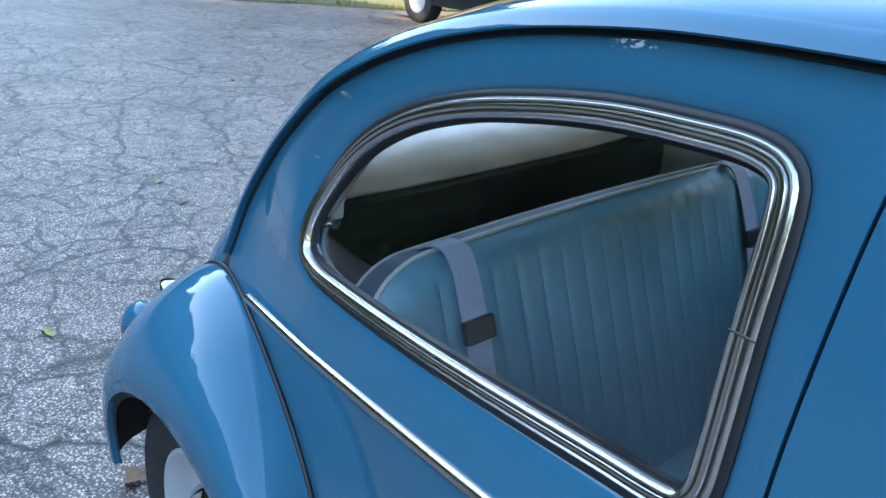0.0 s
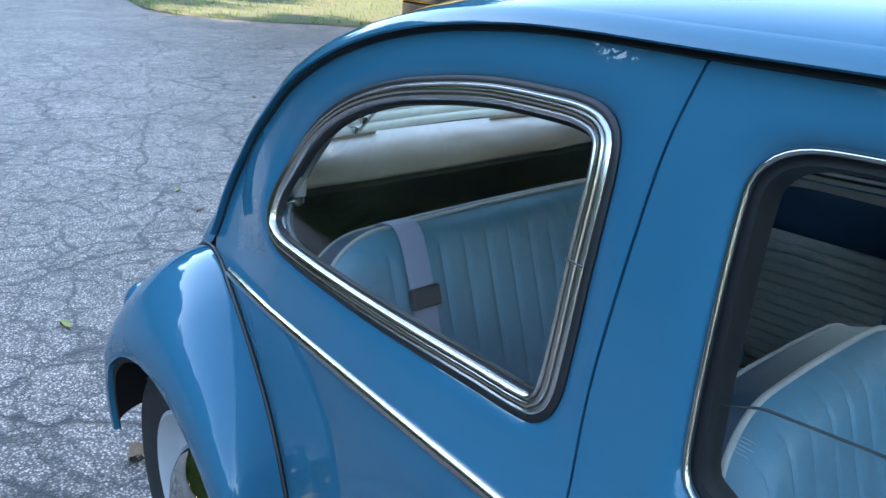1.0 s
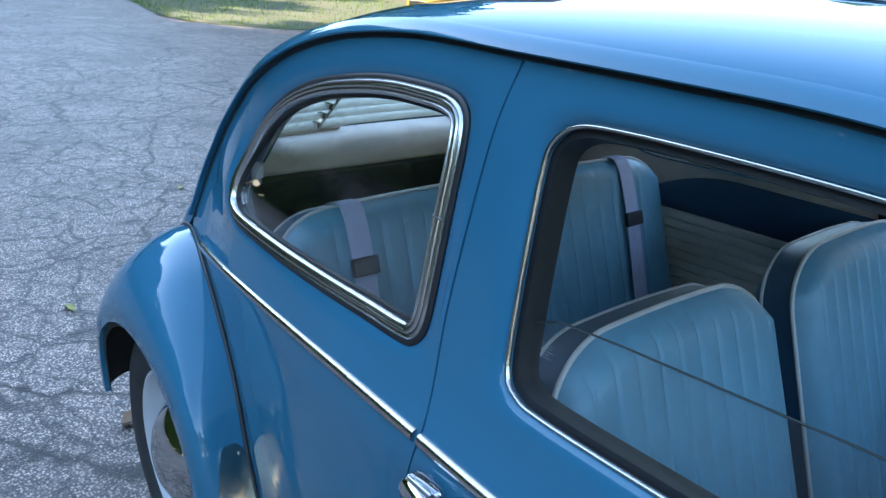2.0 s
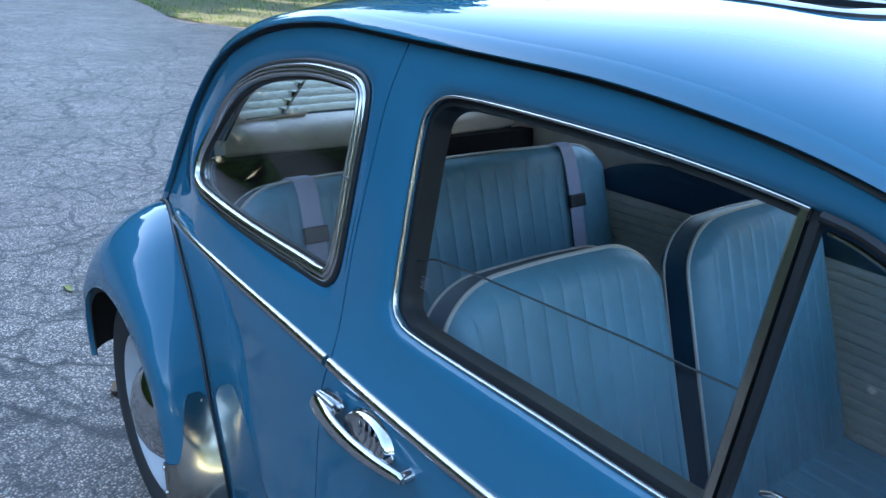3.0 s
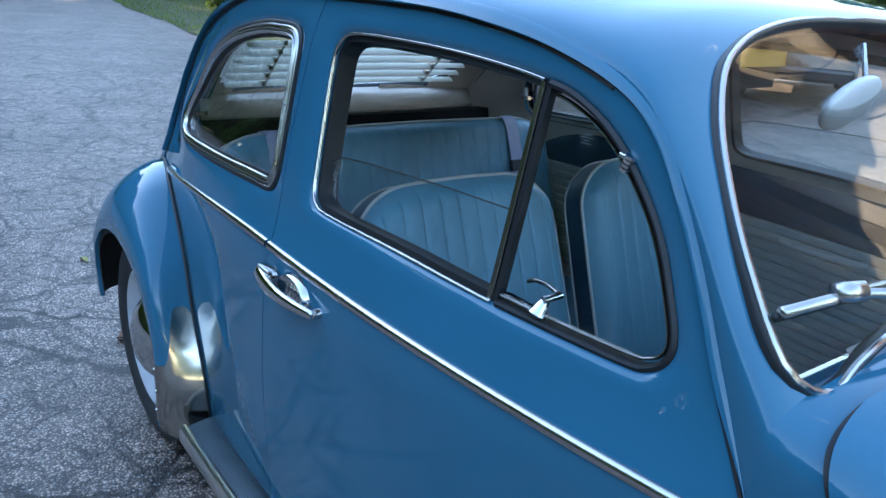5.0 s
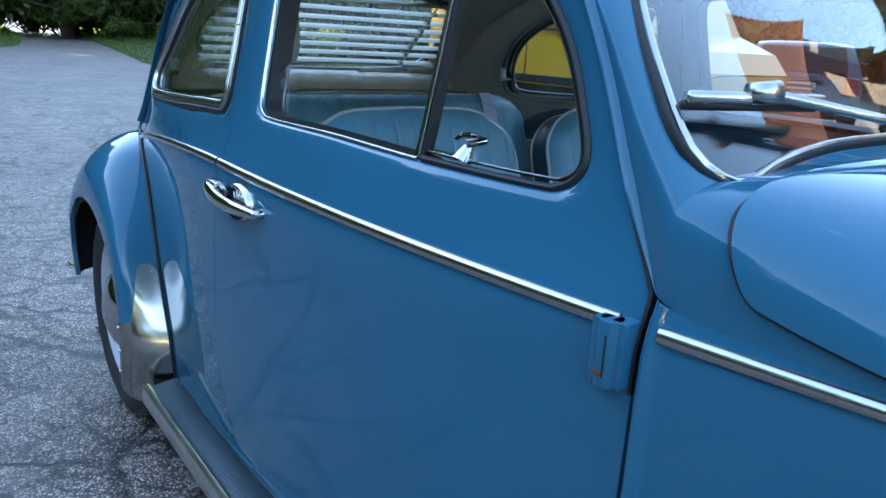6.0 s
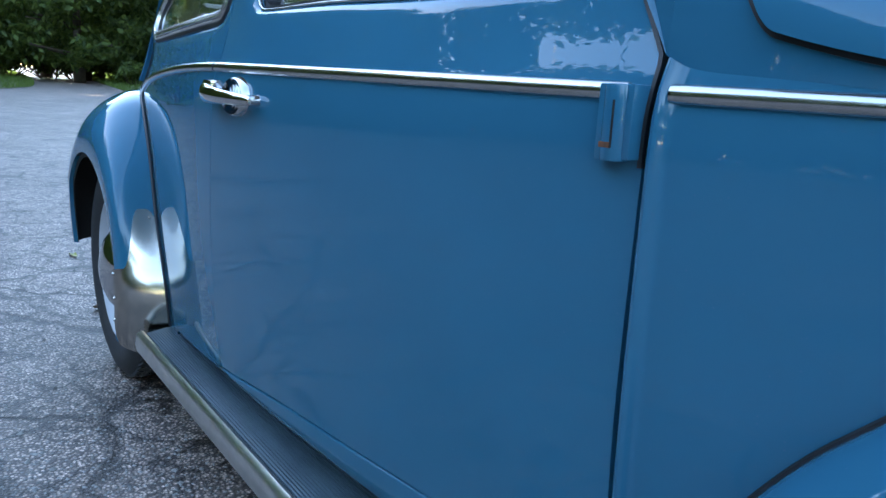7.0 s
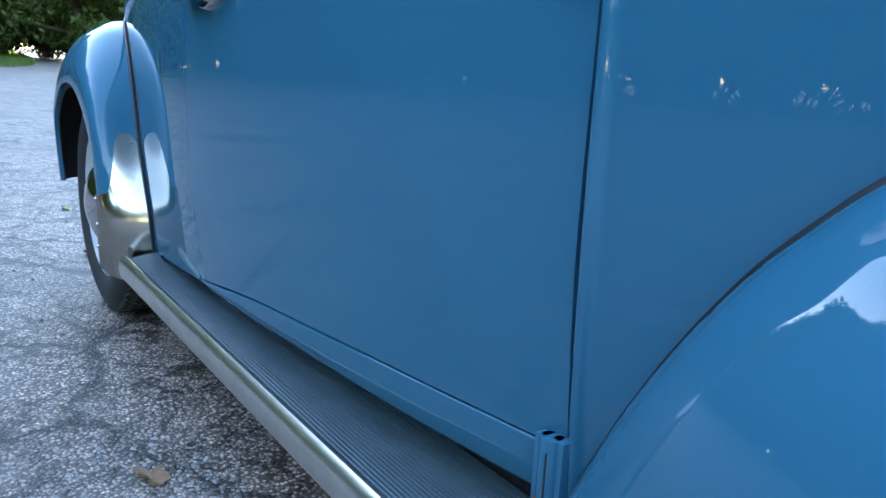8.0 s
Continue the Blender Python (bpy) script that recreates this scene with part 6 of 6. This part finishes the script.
# ---- dark car parked beyond ----
def parked_car(at):
    head = new("parked_car")
    head.matrix_basis = at
    tagged(head, "dark blue estate car parked with its tail to the yard", "car")
    out = [(0.0, 0.35), (0.03, 0.80), (0.10, 0.98), (0.55, 1.40), (0.80, 1.46), (2.1, 1.48), (3.0, 1.02), (4.1, 0.88), (4.35, 0.70), (4.4, 0.35)]
    n = 9
    v = []
    for k in range(n):
        s = -1 + 2 * k / (n - 1)
        for x, z in out:
            tuck = 1 - 0.22 * max(0, (z - 0.95) / 0.5)
            v.append((x + 0.10 * s * s * (1 if x < 1 else -1 if x > 3.5 else 0), s * 0.87 * tuck, z - 0.03 * s ** 4 * (z > 1.2)))
    m = len(out)
    f = grid_faces(n, m) + [tuple(range(m)), tuple(reversed(range((n - 1) * m, n * m)))]
    b = link("body", v, f, NAVY_PAINT, head, "dark blue painted body")
    fix_normals(b)
    bm = bmesh.new()
    vs = [bm.verts.new(p) for p in ((0.12, -0.66, 1.02), (0.12, 0.66, 1.02), (0.50, 0.58, 1.38), (0.50, -0.58, 1.38))]
    bm.faces.new(vs)
    bmesh.ops.solidify(bm, geom=bm.faces, thickness=0.03)
    part("rear_window", bm, PLASTIC, head, "black tinted rear window")
    for s in (-1, 1):
        bm = bmesh.new()
        box(bm, 0.0, 0.12, s * 0.74 - 0.10, s * 0.74 + 0.10, 0.72, 0.96)
        part("tail_lamp", bm, LAMP_RED, head, "red tail lamp", bevel=0.02)
        bm = bmesh.new()
        vs = [bm.verts.new(p) for p in ((0.75, s * 0.862, 0.98), (2.85, s * 0.862, 0.98), (2.1, s * 0.70, 1.42), (0.85, s * 0.70, 1.42))]
        bm.faces.new(vs)
        bmesh.ops.solidify(bm, geom=bm.faces, thickness=0.03)
        part("side_window", bm, PLASTIC, head, "black side windows")
        for x in (0.85, 3.5):
            bm = bmesh.new()
            rod(bm, (x, s * 0.66, 0.31), (x, s * 0.875, 0.31), 0.31, 0.31, 30)
            part("tyre", bm, TYRE, head, "black tyre", bevel=0.025)
            bm = bmesh.new()
            rod(bm, (x, s * 0.86, 0.31), (x, s * 0.882, 0.31), 0.21, 0.2, 24)
            part("rim", bm, RIM_PAINT, head, "grey alloy rim", bevel=0.01)
    bm = bmesh.new()
    box(bm, -0.035, 0.02, -0.26, 0.26, 0.76, 0.87)
    part("plate", bm, WHITE, head, "pale number plate")
    bm = bmesh.new()
    box(bm, -0.039, -0.03, -0.21, 0.21, 0.795, 0.835)
    part("plate_mark", bm, PLASTIC, head, "dark bar on the plate")
    bm = bmesh.new()
    box(bm, -0.04, 0.05, -0.36, 0.36, 0.895, 0.915)
    part("chrome_strip", bm, CHROME, head, "chrome strip over the plate")
    bm = bmesh.new()
    box(bm, -0.06, 0.15, -0.84, 0.84, 0.36, 0.56)
    part("bumper", bm, NAVY_PAINT, head, "dark rear bumper", bevel=0.05)


parked_car(pose(-5.25, 9.75, 0, 0, 0, 118))


# ---- yellow van ----
def van(at):
    head = new("van")
    head.matrix_basis = at
    tagged(head, "yellow panel van with printed side parked beside the yard", "van")
    L, Wd = 6.0, 1.0
    # side profile of the body, lofted across
    out = [(0.0, 0.60), (0.02, 2.45), (0.12, 2.58), (4.0, 2.62), (4.55, 2.45), (5.15, 1.45), (5.75, 1.22), (5.98, 0.95), (6.0, 0.60)]
    bm = bmesh.new()
    rows = [[bm.verts.new((x, s * (Wd - (0.10 if z > 2 else 0.0)), z)) for x, z in out] for s in (-1, 1)]
    for r, rev in ((rows[0], False), (rows[1], True)):
        bm.faces.new(r if not rev else r[::-1])
    for i in range(len(out)):
        j = (i + 1) % len(out)
        bm.faces.new((rows[0][j], rows[0][i], rows[1][i], rows[1][j]))
    part("body", bm, YELLOW, head, "yellow painted body", bevel=0.05)
    for s in (-1, 1):
        y = s * (Wd + 0.003)
        bm = bmesh.new()
        vs = [bm.verts.new((x, y - s * (0.06 if z > 1.9 else 0.0), z)) for x, z in ((4.02, 1.42), (4.9, 1.42), (4.5, 2.12), (4.02, 2.2))]
        bm.faces.new(vs)
        bmesh.ops.solidify(bm, geom=bm.faces, thickness=0.012)
        part("cab_window", bm, PLASTIC, head, "black tinted cab window")
        for x in (3.93, 2.75):
            bm = bmesh.new()
            box(bm, x - 0.008, x + 0.008, y - 0.004, y + 0.004, 0.5, 2.4)
            part("door_gap", bm, DARK, head)
        for x in (3.75, 4.15):
            bm = bmesh.new()
            box(bm, x - 0.1, x + 0.1, y - 0.03, y + 0.03, 1.12, 1.17)
            part("door_handle", bm, PLASTIC, head, "black door handle", bevel=0.01)
        bm = bmesh.new()
        box(bm, 0.1, 5.8, y - 0.02, y + 0.02, 0.62, 0.74)
        part("rub_strip", bm, PLASTIC, head, "black rub strip", bevel=0.01)
        bm = bmesh.new()
        box(bm, 2.95, 3.75, y - 0.004, y + 0.004, 1.62, 2.15)
        part("poster", bm, WHITE, head, "white printed panel")
        bm = bmesh.new()
        for k, (w, z, h) in enumerate(((0.5, 2.02, 0.05), (0.42, 1.92, 0.04), (0.5, 1.84, 0.03))):
            box(bm, 3.35 - w / 2, 3.35 + w / 2, y - 0.008, y + 0.008, z, z + h)
        part("poster_print", bm, NAVY_PAINT, head, "dark blue bars of print")
        bm = bmesh.new()
        for w, z, h in ((1.1, 1.72, 0.10), (0.9, 1.52, 0.06), (1.0, 1.40, 0.035)):
            box(bm, 3.2 - w / 2, 3.2 + w / 2, y - 0.009, y + 0.009, z, z + h)
        part("side_print", bm, NAVY_PAINT, head, "dark blue bars of print")
        for x in (1.05, 4.72):
            bm = bmesh.new()
            rod(bm, (x, s * 0.72, 0.34), (x, s * 0.985, 0.34), 0.34, 0.34, 32)
            w = part("wheel", bm, TYRE, head, "black tyre", bevel=0.03)
            bm = bmesh.new()
            rod(bm, (x, s * 0.97, 0.34), (x, s * 0.992, 0.34), 0.21, 0.19, 24)
            part("rim", bm, RIM_PAINT, w, "grey wheel cover", bevel=0.01)
    bm = bmesh.new()
    box(bm, 0.05, 5.9, -0.96, 0.96, 0.30, 0.61)
    part("chassis", bm, DARK, head)
    return head


van(pose(-10.95, 8.0, 0, 0, 0, 0))
